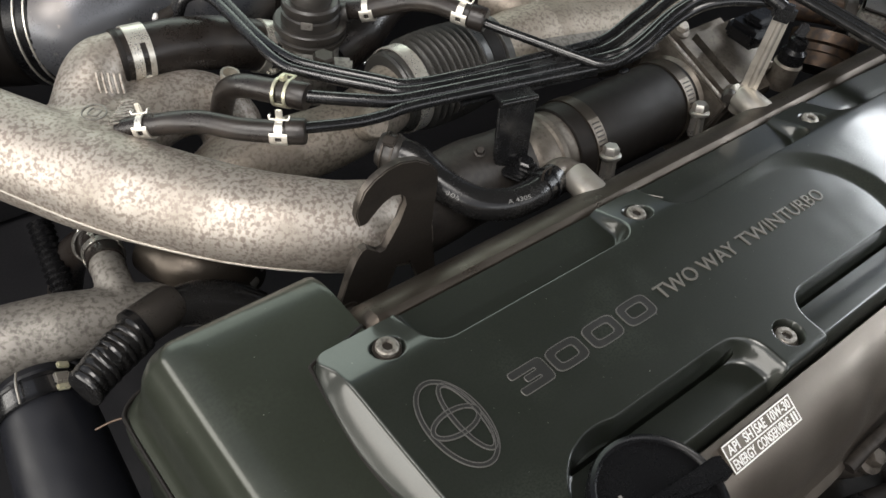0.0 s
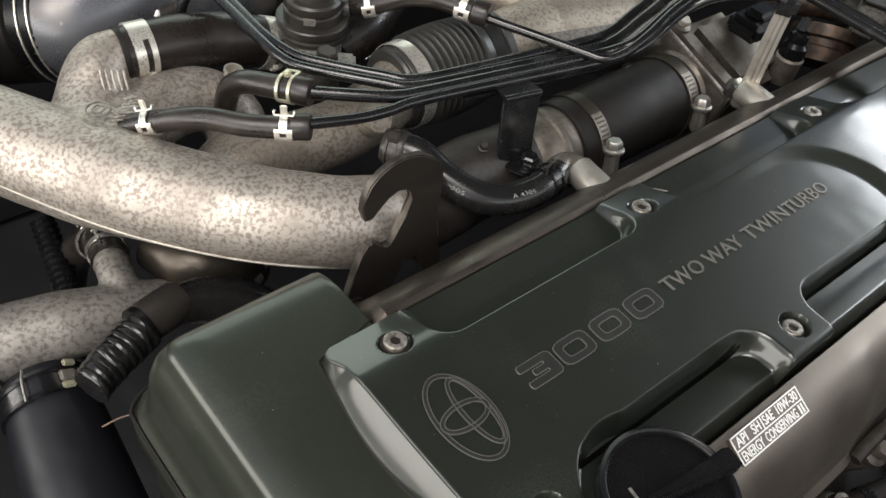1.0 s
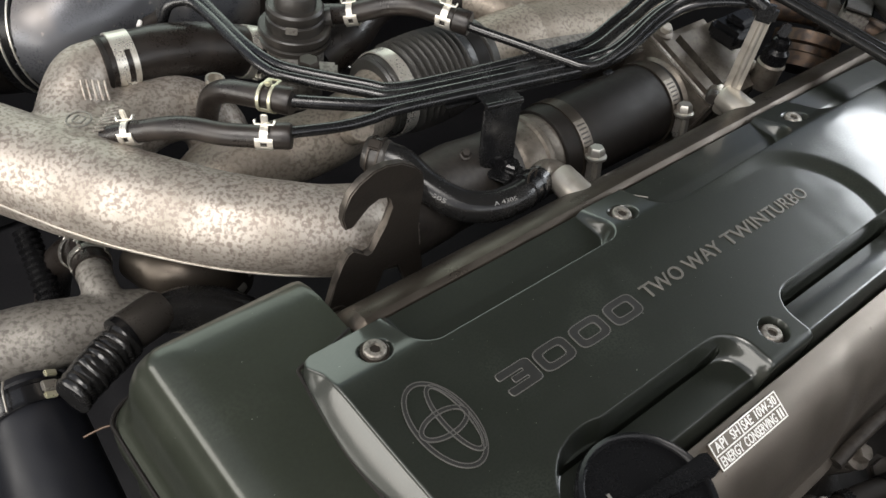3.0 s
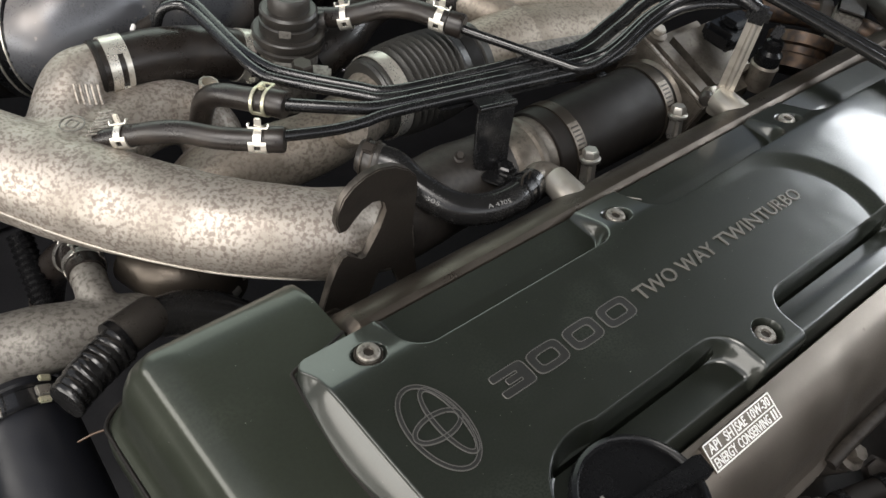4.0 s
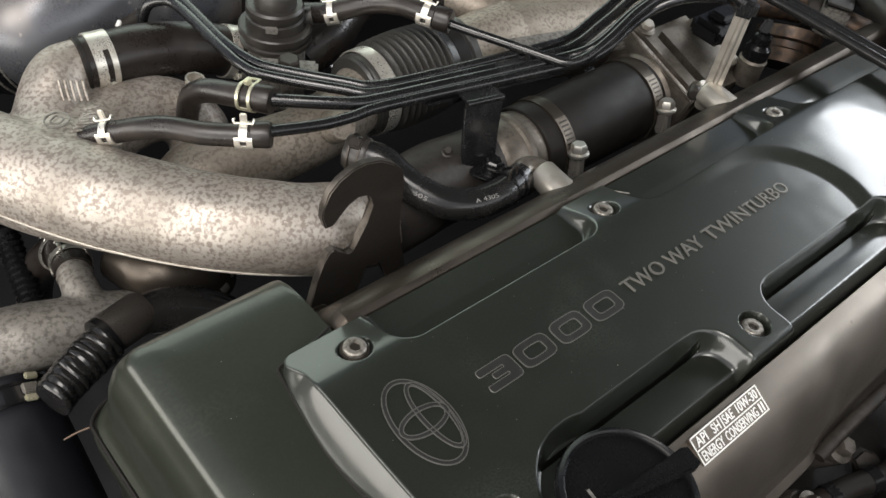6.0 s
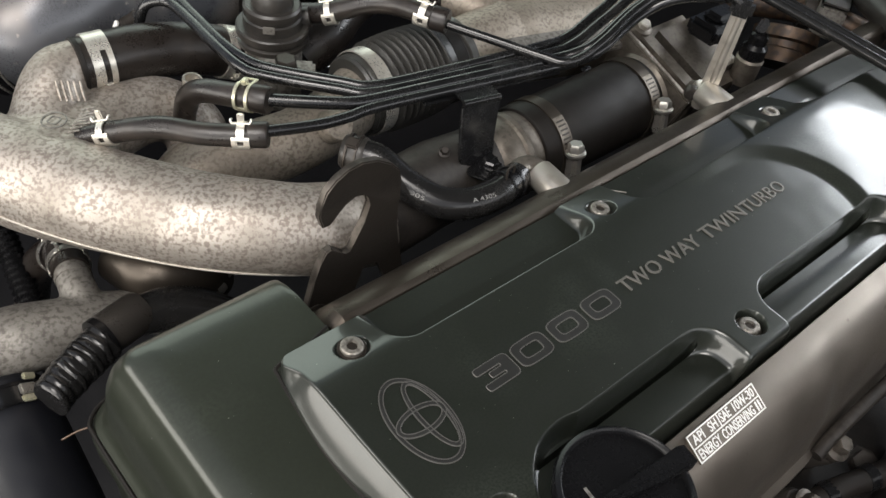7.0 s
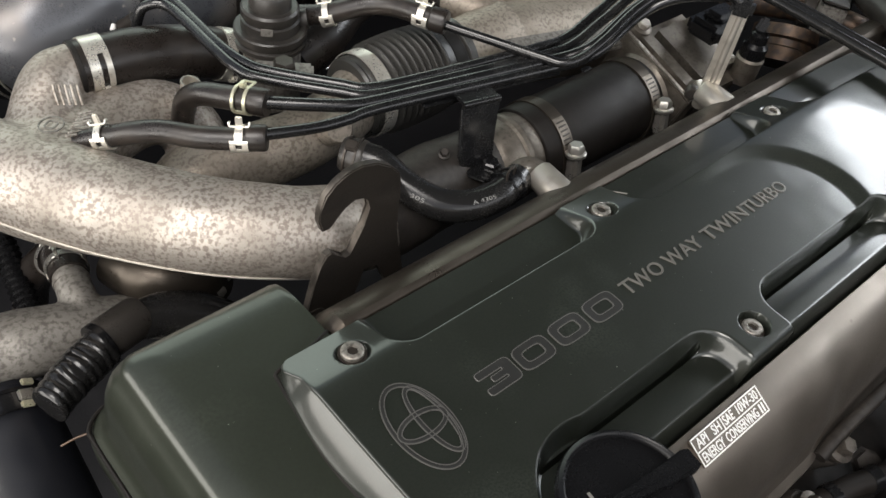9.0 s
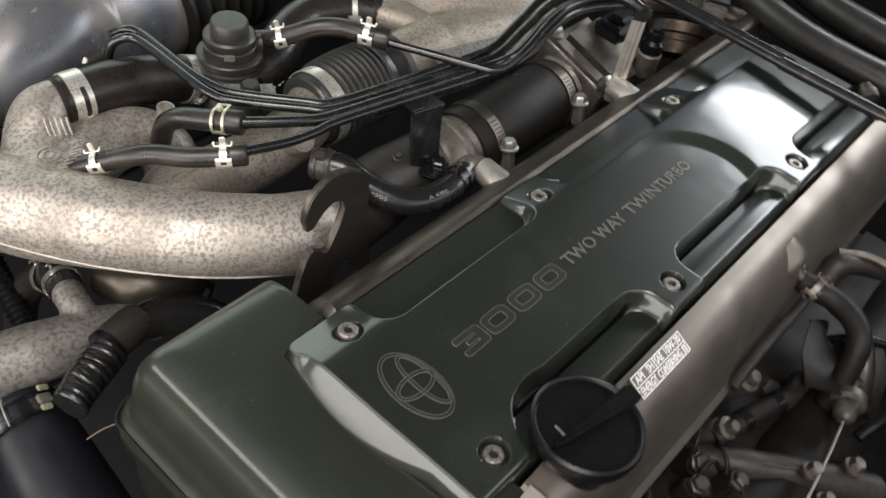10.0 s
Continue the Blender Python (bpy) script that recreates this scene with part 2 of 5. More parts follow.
def lathe(origin, axis, profile, n=28, bm=None):
    """A solid of revolution: profile rows (distance along the axis, radius)."""
    bm = bm or bmesh.new()
    axis = Vector(axis).normalized()
    q = axis.to_track_quat("Z", "Y").to_matrix()
    rings = []
    for h, r in profile:
        rings.append([bm.verts.new(Vector(origin) + q @ Vector((r * math.cos(2 * math.pi * k / n), r * math.sin(2 * math.pi * k / n), h))) for k in range(n)])
    for a, b in zip(rings, rings[1:]):
        for k in range(n):
            bm.faces.new((a[k], a[(k + 1) % n], b[(k + 1) % n], b[k]))
    bm.faces.new(rings[0][::-1])
    bm.faces.new(rings[-1])
    return bm


def block(lo, hi, bevel=0.002, m=None, bm=None, seg=2):
    """A box between two corners, with rounded edges, turned by m."""
    own = bmesh.new()
    bmesh.ops.create_cube(own, size=1)
    for v in own.verts:
        v.co = Vector([l + (h - l) * (c + 0.5) for l, h, c in zip(lo, hi, v.co)])
    if bevel:
        bmesh.ops.bevel(own, geom=own.edges[:], offset=bevel, segments=seg, affect="EDGES")
    if m:
        bmesh.ops.transform(own, matrix=m, verts=own.verts)
    if bm is None:
        return own
    me = bpy.data.meshes.new("tmp")
    own.to_mesh(me)
    bm.from_mesh(me)
    bpy.data.meshes.remove(me)
    return bm


def plate(outline, thick, m, bevel=0.0006):
    """A flat plate: a 2D outline, extruded by thick along its own z, laid by m."""
    bm = bmesh.new()
    a = [bm.verts.new((x, y, 0)) for x, y in outline]
    b = [bm.verts.new((x, y, thick)) for x, y in outline]
    k = len(a)
    bm.faces.new(a[::-1])
    bm.faces.new(b)
    for i in range(k):
        bm.faces.new((a[i], a[(i + 1) % k], b[(i + 1) % k], b[i]))
    if bevel:
        rim = [e for e in bm.edges if len({round(v.co.z, 6) for v in e.verts}) == 1]
        bmesh.ops.bevel(bm, geom=rim, offset=bevel, segments=2, affect="EDGES")
    bmesh.ops.transform(bm, matrix=m, verts=bm.verts)
    bmesh.ops.recalc_face_normals(bm, faces=bm.faces)
    return bm


def extruded(profile, x0, x1, steps=1, cap=True, shift=None):
    """A closed (y, z) outline pulled along x; shift(x, y, z) may bend it."""
    bm = bmesh.new()
    rows = []
    for x in np.linspace(x0, x1, steps + 1):
        rows.append([bm.verts.new(shift(x, y, z) if shift else (x, y, z)) for y, z in profile])
    k = len(profile)
    for a, b in zip(rows, rows[1:]):
        for i in range(k):
            bm.faces.new((a[i], a[(i + 1) % k], b[(i + 1) % k], b[i]))
    if cap:
        bm.faces.new(rows[0][::-1])
        bm.faces.new(rows[-1])
    bmesh.ops.recalc_face_normals(bm, faces=bm.faces)
    return bm


def basis(origin, axis, near):
    """A frame at origin with z along axis and x towards near."""
    z = Vector(axis).normalized()
    x = Vector(near) - z * Vector(near).dot(z)
    x.normalize()
    y = z.cross(x)
    return Matrix(((x.x, y.x, z.x, origin[0]), (x.y, y.y, z.y, origin[1]), (x.z, y.z, z.z, origin[2]), (0, 0, 0, 1)))


def band(m, r, width, thick, a0=0.0, a1=360.0, n=36):
    """A strap round the local z axis, from angle a0 to a1."""
    bm = bmesh.new()
    whole = a1 - a0 >= 360
    rows = []
    for k in range(n if whole else n + 1):
        a = radians(a0 + (a1 - a0) * k / n)
        c, s = math.cos(a), math.sin(a)
        rows.append([bm.verts.new((q * c, q * s, h)) for q, h in ((r, -width / 2), (r + thick, -width / 2), (r + thick, width / 2), (r, width / 2))])
    pairs = list(zip(rows, rows[1:])) + ([(rows[-1], rows[0])] if whole else [])
    for a, b in pairs:
        for i in range(4):
            bm.faces.new((a[i], a[(i + 1) % 4], b[(i + 1) % 4], b[i]))
    if not whole:
        bm.faces.new(rows[0][::-1])
        bm.faces.new(rows[-1])
    bmesh.ops.transform(bm, matrix=m, verts=bm.verts)
    bmesh.ops.recalc_face_normals(bm, faces=bm.faces)
    return bm


def hexagon(origin, axis, r, h, flange=0.0, name="bolt_head", parent=None, mat=STEEL, washer=0.0):
    bm = lathe(origin, axis, [(0, r), (h * 0.8, r), (h, r * 0.8)], 6)
    if flange:
        lathe(origin, axis, [(0, flange), (h * 0.2, flange), (h * 0.3, r)], 20, bm)
    return part(name, bm, mat, parent)


def bolt(at, axis, r, h, label, mat=STEEL, flange=0.0, group=""):
    ob = thing("bolt", at, label, "bolt", group)
    hexagon(at, axis, r, h, 0, "head", ob, mat)
    if flange:
        part("flange", lathe(at, axis, [(-0.004, flange * 0.9), (0, flange), (h * 0.2, flange), (h * 0.3, r)], 24), mat, ob)
    return ob


def spring_clamp(at, axis, toward, r, width, label, mat=ZINC, ear=0.008, framed=False):
    """A flat spring clamp round a hose: strap with a slot, and two ears that stand up."""
    ob = thing("hose_clamp", at, label, "hose clamp")
    m = basis(at, axis, toward)
    if framed:
        part("strap", band(m, r, width, 0.0010, 62, 298), mat, ob)
        frame_loop = part("rail", block((r + 0.0002, -0.0090, -width * 0.49), (r + 0.0013, -0.0072, width * 0.49), 0.0004, m @ Matrix.Rotation(radians(-58), 4, "Z")), mat, ob)
        for q in (-1, 1):
            part("rail", band(m @ Matrix.Translation((0, 0, q * width * 0.39)), r + 0.0003, width * 0.20, 0.0011, -62, 64, 20), mat, frame_loop)
            tip = m @ Matrix.Rotation(radians(-58), 4, "Z")
            part("rail", block((r + 0.0002, -0.0078, q * width * 0.39 - width * 0.10), (r + 0.0013, 0.0006, q * width * 0.39 + width * 0.10), 0.0003, tip), mat, frame_loop)
        part("tongue", block((r + 0.0003, -0.0042, -width * 0.20), (r + 0.0040, 0.0006, width * 0.20), 0.0008, m @ Matrix.Rotation(radians(-46), 4, "Z")), mat, ob)
    else:
        part("strap", band(m, r + 0.0003, width * 0.46, 0.0010, -84, 84, 28), mat, ob)
        for q in (-1, 1):
            part("strap", band(m, r, width * 1.05, 0.0010, q * 84 - 9, q * 84 + 9, 4), mat, ob)
            for e in (-1, 1):
                part("strap", band(m @ Matrix.Translation((0, 0, e * width * 0.36)), r, width * 0.33, 0.0010, q * 107 - 15, q * 107 + 15, 6), mat, ob)
        part("strap", band(m, r, width * 1.05, 0.0010, 121, 239, 16), mat, ob)
        part("tongue", block((r, -0.0008, -width * 0.21), (r + ear, 0.0008, width * 0.21), 0.0007, m @ pose(0, 0, 0, 0, 0, 7)), mat, ob)
        part("prong", swept([m @ Vector((r + 0.0016, 0.0022, q)) for q in (-width * 0.56, -width * 0.28, width * 0.28, width * 0.56)], 0.0007, 8, 2), mat, ob)
        for q in (-1, 1):
            part("prong", swept([m @ Vector(v) for v in ((r + 0.0016, 0.0022, q * width * 0.54), (r + 0.0034, 0.0014, q * width * 0.60), (r + 0.0030, -0.0006, q * width * 0.56))], 0.0007, 8, 3), mat, ob)
    return ob


def wide_clamp(at, axis, toward, r, width, label, mat=ZINC):
    """A broad slotted strap on a thick hose."""
    ob = thing("hose_clamp", at, label, "hose clamp")
    m = basis(at, axis, toward)
    part("strap", band(m, r, width, 0.0012, 40, 326), mat, ob)
    for s, k in ((-1, 0.46), (1, 0.26)):
        part("strap", band(m @ Matrix.Translation((0, 0, s * width * (0.5 - k / 2))), r, width * k, 0.0012, -35, 41, 12), mat, ob)
    part("ear", block((r, -0.0008, -width * 0.07), (r + 0.0038, 0.0008, width * 0.24), 0.0005, m @ Matrix.Rotation(radians(42), 4, "Z")), mat, ob)
    part("ear", block((r, -0.0008, -width * 0.07), (r + 0.0030, 0.0008, width * 0.24), 0.0005, m @ Matrix.Rotation(radians(54), 4, "Z")), mat, ob)
    return ob


def worm_clamp(at, axis, toward, r, width, label):
    """A slotted strap with a screw housing and a hexagon screw."""
    ob = thing("hose_clamp", at, label, "hose clamp")
    m = basis(at, axis, toward)
    part("strap", band(m, r, width, 0.0012), BROWNPAINT, ob)
    part("slot_band", band(m, r + 0.0008, width * 0.98, 0.0006, -56, -12, 12), FLANGE, ob)
    part("screw_housing", block((r, -0.007, -width * 0.5), (r + 0.011, 0.015, width * 0.5), 0.003, m), STEEL, ob)
    q = m.to_3x3()
    start = m @ Vector((r + 0.0065, -0.007, 0))
    hexagon(start, q @ Vector((0, -1, 0)), 0.0062, 0.009, 0.0078, "screw", ob, STEEL)
    for k in range(6):
        a = radians(-22 - 5.5 * k)
        mm = m @ Matrix.Rotation(a, 4, "Z")
        part("slot", block((r + 0.0010, -0.0007, -width * 0.34), (r + 0.0018, 0.0007, width * 0.34), 0.0, mm), DARKSTEEL, ob)
    return ob


def words(body, lo, hi, y0, y1, z, rise, weight=0.0, m=None):
    """Lettering in the built-in font, fitted between x = lo..hi and y = y0..y1, as a bmesh."""
    cu = bpy.data.curves.new("letters", "FONT")
    cu.body, cu.extrude, cu.offset, cu.resolution_u = body, 0.02, weight, 3
    ob = bpy.data.objects.new("letters", cu)
    scene.collection.objects.link(ob)
    me = bpy.data.meshes.new_from_object(ob.evaluated_get(bpy.context.evaluated_depsgraph_get()))
    bm = bmesh.new()
    bm.from_mesh(me)
    bpy.data.objects.remove(ob)
    bpy.data.curves.remove(cu)
    bpy.data.meshes.remove(me)
    c = np.array([v.co for v in bm.verts])
    a, b = c.min(0), c.max(0)
    for v in bm.verts:
        v.co = Vector((lo + (v.co.x - a[0]) / (b[0] - a[0]) * (hi - lo), y0 + (v.co.y - a[1]) / (b[1] - a[1]) * (y1 - y0), z + (v.co.z - a[2]) / (b[2] - a[2]) * rise))
    if m:
        bmesh.ops.transform(bm, matrix=m, verts=bm.verts)
    return bm


def outline_ring(outer, inner, z, rise):
    """A flat ring between two loops of (x, y)."""
    bm = bmesh.new()
    rows = [[bm.verts.new((x, y, h)) for x, y in loop] for loop, h in ((outer, z), (outer, z + rise), (inner, z + rise), (inner, z))]
    k = len(outer)
    for a, b in zip(rows, rows[1:]):
        for i in range(k):
            bm.faces.new((a[i], a[(i + 1) % k], b[(i + 1) % k], b[i]))
    bmesh.ops.recalc_face_normals(bm, faces=bm.faces)
    return bm


def bead(loop_of, z, rise=0.0006, w=0.00045):
    """A thin raised line along a loop; loop_of(grow) gives the loop, grown by some metres."""
    return outline_ring(loop_of(w), loop_of(-w), z, rise)


def oval(cx, cy, a, b, n=56, power=2.0, turn=0.0):
    out = []
    for k in range(n):
        t = 2 * math.pi * k / n
        c, s = math.cos(t), math.sin(t)
        x, y = a * math.copysign(abs(c) ** (2 / power), c), b * math.copysign(abs(s) ** (2 / power), s)
        out.append((cx + x * math.cos(turn) - y * math.sin(turn), cy + x * math.sin(turn) + y * math.cos(turn)))
    return out


# ---- engine bay ----
def setting(name, bm, mat, label):
    return single(name, bm, mat, label, "engine bay", kind="structure")


setting("floor", block((-0.62, -0.80, -0.52), (1.0, 0.80, -0.48), 0.004), BAY, "black undertray below the engine")
setting("wall_front", block((-0.62, -0.80, -0.48), (-0.56, 0.80, -0.11), 0.01), BAY, "black radiator support across the bay")
# the firewall's unseen top is raised to darken reflections in the cover
setting("wall_rear", block((0.86, -0.80, -0.48), (0.92, 0.80, 0.20), 0.01), BAY, "dark firewall behind the engine")
setting("wall_turbo_side", block((-0.56, 0.66, -0.48), (0.86, 0.72, 0.02), 0.01), BAY, "plain black side wall of the engine bay")
# added wall, set close and high to block light from the intake side
setting("shading_wall_intake_side", block((-0.56, -0.58, -0.48), (0.86, -0.52, 0.12), 0.01), BAY, "plain black side wall of the engine bay")
setting("ceiling", block((-0.76, -1.0, -0.015), (0.76, 1.0, 0.015), 0.01, pose(0.45, 0, 0.93, 0, 32, 0)), HOOD, "dark underside of the raised hood")
single("ground", block((-30, -30, -0.9), (30, 30, -0.8), 0), GROUND, "pale grey concrete ground under the car", "ground", kind="structure")


# ---- engine block ----
engine = thing("engine_block", (0.25, -0.05, -0.48), "dark oily cast cylinder head and block under the covers", "engine")
part("block", block((0.015, -0.155, -0.479), (0.53, 0.045, -0.14), 0.006), DARKOIL, engine)
part("cylinder_head", block((0.010, -0.165, -0.14), (0.50, 0.046, -0.055), 0.004), DARKOIL, engine)


# ---- centre cover ----
def ease(t):
    t = np.clip(t, 0, 1)
    return t * t * (3 - 2 * t)


def rounded(x, y, x0, x1, y0, y1, r):
    """Signed distance to a rounded rectangle, negative inside."""
    qx = np.abs(x - (x0 + x1) / 2) - (x1 - x0) / 2 + r
    qy = np.abs(y - (y0 + y1) / 2) - (y1 - y0) / 2 + r
    return np.minimum(np.maximum(qx, qy), 0) + np.hypot(np.maximum(qx, 0), np.maximum(qy, 0)) - r


BOLTS = [(x, y) for y in (0.0, -0.111) for x in (0.0, 0.186, 0.372)]


def seat_of(bx, by):
    return -0.0058 if by > -0.1 else (0.0008 if bx > 0.3 else -0.0035)


def cover_height(x, y):
    z = 0.0022 - 0.20 * (y + 0.0095 + np.sqrt((y + 0.0095) ** 2 + 5.5e-5))
    lens = np.hypot(np.maximum(x - 0.285, 0), y + 0.070) - 0.0455
    dome = np.exp(-((x - 0.395) / 0.115) ** 2) * np.exp(-((y + 0.058) / 0.060) ** 2)
    z = z + (0.0026 + 0.0028 * dome) * ease(lens / 0.0135) * ease((-0.004 - y) / 0.012) * ease((x - 0.235) / 0.065)
    # shallow recesses on the exhaust side, with a steeper far end
    for x0, x1 in ((0.019, 0.171), (0.208, 0.354), (0.394, 0.62)):
        d = rounded(x, y, x0, x1, -0.0135, 0.07, 0.014)
        z = z + (-0.0115 - 0.06 * np.maximum(0, y) - z) * (1 - ease((d + 0.0046) / 0.0056))
    # pockets on the intake side: a steep wall, a slit at its foot, a rolled floor
    for i, (x0, x1) in enumerate(((0.024, 0.1675), (0.2035, 0.3525), (0.3855, 0.62))):
        d = rounded(x, y, x0, x1, -0.24, -0.0935, 0.0185)
        if i == 0:
            d = np.minimum(d, np.hypot(x - 0.052, y + 0.131) - 0.0395)
        over = np.clip((-0.0985 - y) / 0.0275, 0, 1)
        floor = -0.0135 + (0.0040 if i == 0 else 0.0062) * np.sin(over * 2.2) - 0.0030 * ease((-0.1195 - y) / 0.006)
        far = ease((x - x1 + 0.034) / 0.020)
        wall = 0.0052 + 0.0040 * far
        fall = np.clip(-d / wall, 0, 1)
        fall = fall * fall * (3 - 2 * fall) * 0.55 + 0.45 * np.sin(fall * math.pi / 2) ** 2
        z = z + (floor - z) * fall
        slit = rounded(x, y, x0 + 0.009, x1 - 0.0125, -0.1006, -0.0986, 0.0009)
        z = z - 0.014 * (1 - ease((slit + 0.0004) / 0.0009))
    for bx, by in BOLTS:
        d = np.hypot(x - bx, y - by)
        z = np.where(d < 0.014, z + (seat_of(bx, by) - z) * (1 - ease((d - 0.0074) / 0.0018)), z)
    t = np.clip((-0.1205 - y) / 0.0060, 0, 1)
    z = z - 0.005 * (1 - np.sqrt(1 - t * t * 0.98))
    return z - 0.38 * np.maximum(0, x - 0.415) ** 2  # the cover's rear end falls away


def raised_band(loop_of, w, z, rise, shell, label=""):
    """A flat raised band between two loops, with sloped flanks and a painted highlight line on each edge."""
    bm = bmesh.new()
    rows = [[bm.verts.new((x, y, h)) for x, y in loop_of(g)] for g, h in ((0.0002, z - 0.0006), (-0.0002, z + rise), (-w + 0.0002, z + rise), (-w - 0.0002, z - 0.0006))]
    k = len(rows[0])
    for a, b in zip(rows, rows[1:]):
        for i in range(k):
            bm.faces.new((a[i], a[(i + 1) % k], b[(i + 1) % k], b[i]))
    bmesh.ops.recalc_face_normals(bm, faces=bm.faces)
    ob = part("emblem" if label else "numeral", bm, EMBLEM, shell, label)
    for g in (0.0, -w):
        part("edge_highlight", outline_ring(loop_of(g + 0.00026), loop_of(g - 0.00026), z, rise + 0.00012), OUTLINE, ob)
    return ob


def filleted(points, radii, n=5):
    """A closed outline with its corners rounded."""
    out, k = [], len(points)
    for i, r in enumerate(radii):
        p, a, b = (Vector(points[j % k]) for j in (i, i - 1, i + 1))
        u, v = (a - p).normalized(), (b - p).normalized()
        r = min(r, 0.49 * (a - p).length, 0.49 * (b - p).length)
        for q in range(n):
            t = q / (n - 1)
            c = (p + u * r) * (1 - t) ** 2 + p * 2 * t * (1 - t) + (p + v * r) * t * t
            out.append((c.x, c.y))
    return out


def centre_cover():
    ob = thing("engine_cover", (0.25, -0.055, -0.024), "dark green metallic spark plug cover, glossy, between the cam covers", "engine cover")
    ys = np.r_[np.linspace(-0.1265, -0.1035, 48)[:-1], np.linspace(-0.1035, -0.0880, 76)[:-1], np.linspace(-0.0880, -0.020, 70)[:-1], np.linspace(-0.020, 0.0190, 78)]
    ny, nx = len(ys), 820
    bow = np.clip(np.sin(np.pi * np.clip((0.021 - ys) / 0.118, 0, 1)), 0.06, 1)
    top, low = -0.0285 - 0.001 * bow, -0.0308 - 0.0092 * bow
    corner = 0.0065 * (1 - np.sqrt(1 - np.clip((ys - 0.0120) / 0.0072, 0, 1) ** 2))
    top, low = top - 0.003 * ease((ys - 0.0) / 0.014) + corner, low + corner
    verts, cols = [], []
    zt = cover_height(top, ys) - 0.0014
    drop = 0.0032 + 0.0118 * bow
    cols.append(np.c_[low - 0.0004, ys, np.minimum(zt - drop - 0.002, -0.021)])
    for u in (0, 0.06, 0.15, 0.28, 0.42, 0.56, 0.70, 0.82, 0.90, 0.95):
        w = u + 0.055 * math.sin(math.pi * u) * bow
        cols.append(np.c_[low + (top - low) * u, ys, zt - drop * (1 - w)])
    u = np.linspace(0, 1, nx)
    crest = 0.0014
    for q in np.r_[0, 0.0002, 0.00045, 0.0008, 0.0012, 0.0016, 0.0021, 0.0027, u[3:]]:
        x = top + (0.530 - top) * q
        z = cover_height(x, ys)
        cols.append(np.c_[x, ys, z - crest * (1 - np.sqrt(1 - (1 - np.clip((x - top) / crest, 0, 1)) ** 2))])
    bm = bmesh.new()
    grid = [[bm.verts.new(v) for v in c] for c in cols]
    for a, b in zip(grid, grid[1:]):
        for i in range(ny - 1):
            bm.faces.new((a[i], b[i], b[i + 1], a[i + 1]))
    for row in (0, ny - 1):
        edge = [c[row] for c in grid]
        lowv = [bm.verts.new((v.co.x, v.co.y, min(v.co.z - 0.001, -0.030))) for v in edge]
        for i in range(len(edge) - 1):
            f = (edge[i], edge[i + 1], lowv[i + 1], lowv[i])
            bm.faces.new(f if row else f[::-1])
    shell = part("shell", bm, GREEN, ob)
    # raised oval emblem of plain bands
    z = 0.0021
    ex, ey = -0.0005, -0.0540
    for dx, a, b, lift in ((0, 0.0152, 0.0257, 0.0), (0.0062, 0.0075, 0.0208, 0.00007), (0, 0.0138, 0.0073, 0.00014)):
        raised_band(lambda g: oval(ex + dx, ey, a + g, b + g), 0.0021, z, 0.0004 + lift, shell, "raised oval emblem band")
    part("ridge", swept([(0.207, 0.0150, -0.0105), (0.2075, 0.0080, -0.0055), (0.2095, 0.0000, -0.0018)], 0.0005, 6, 4), LETTER, shell)
    # numerals
    for k in range(3):
        cx = 0.0715 + 0.0262 * k
        raised_band(lambda g: oval(cx, -0.0545, 0.0111 + g * 1.12, 0.0073 + g * 0.90, 44, 4.2), 0.0042, z, 0.0004, shell)
    three = [(0, 0.72), (0, 1), (1, 1), (1, 0.5), (1, 0), (0, 0), (0, 0.28), (0.70, 0.28), (0.70, 0.385), (0.30, 0.385), (0.30, 0.615), (0.70, 0.615), (0.70, 0.72)]
    three = filleted([(0.0365 + 0.0215 * x, -0.0617 + 0.0144 * y) for x, y in three], (0.0012, 0.004, 0.006, 0.0018, 0.006, 0.004, 0.0012, 0.001, 0.001, 0.0012, 0.0012, 0.001, 0.001))
    numeral = part("numeral", plate(three, 0.0010, pose(0, 0, z - 0.0006), 0.0002), EMBLEM, shell)
    part("edge_highlight", swept([(x, y, z + 0.0002) for x, y in three + three[:1]], 0.00032, 6, 1), OUTLINE, numeral)
    part("lettering", words("TWO WAY", 0.1425, 0.2110, -0.0578, -0.0486, z, 0.0008, -0.004), LETTER, shell, "raised pale capital letters")
    part("lettering", words("TWIN", 0.2165, 0.2565, -0.0578, -0.0486, z, 0.0008, -0.004), LETTER, shell)
    part("lettering", words("TURBO", 0.2585, 0.3005, -0.0578, -0.0486, z, 0.0008, -0.004), LETTER, shell)
    return ob


centre_cover()


def cover_screw():
    ob = thing("cover_screw", (0, 0, -0.0035), "silver socket head screw sunk in the green cover", "screw", "cover screws")
    head = part("head", lathe((0, 0, -0.0035), (0, 0, 1), [(0, 0.0060), (0.0024, 0.0060), (0.0031, 0.0056), (0.0034, 0.0049), (0.0033, 0.0030), (0.0018, 0.0027)], 28), SCREW, ob)
    part("socket", lathe((0, 0, -0.0035), (0, 0, 1), [(0.0012, 0.0029), (0.0020, 0.0028)], 6), DARKSTEEL, head)
    part("washer", lathe((0, 0, -0.0035), (0, 0, 1), [(-0.0005, 0.0074), (0.0006, 0.0074), (0.0007, 0.0064)], 24), DARKSTEEL, ob)
    return ob


first_screw = cover_screw()
for bx, by in BOLTS[1:]:
    copy_thing(first_screw, pose(bx, by, seat_of(bx, by), 0, 0, 40 * bx / 0.186))


# ---- cam covers ----
def bulge(x, y, z):
    k = 0.6 * float(ease((0.226 - x) / 0.020))
    out = max(0.0, (-0.128 - y) / 0.04)
    return (x, y - 0.005 * k * out, z - 0.9 * max(0.0, 0.105 - x) ** 2)


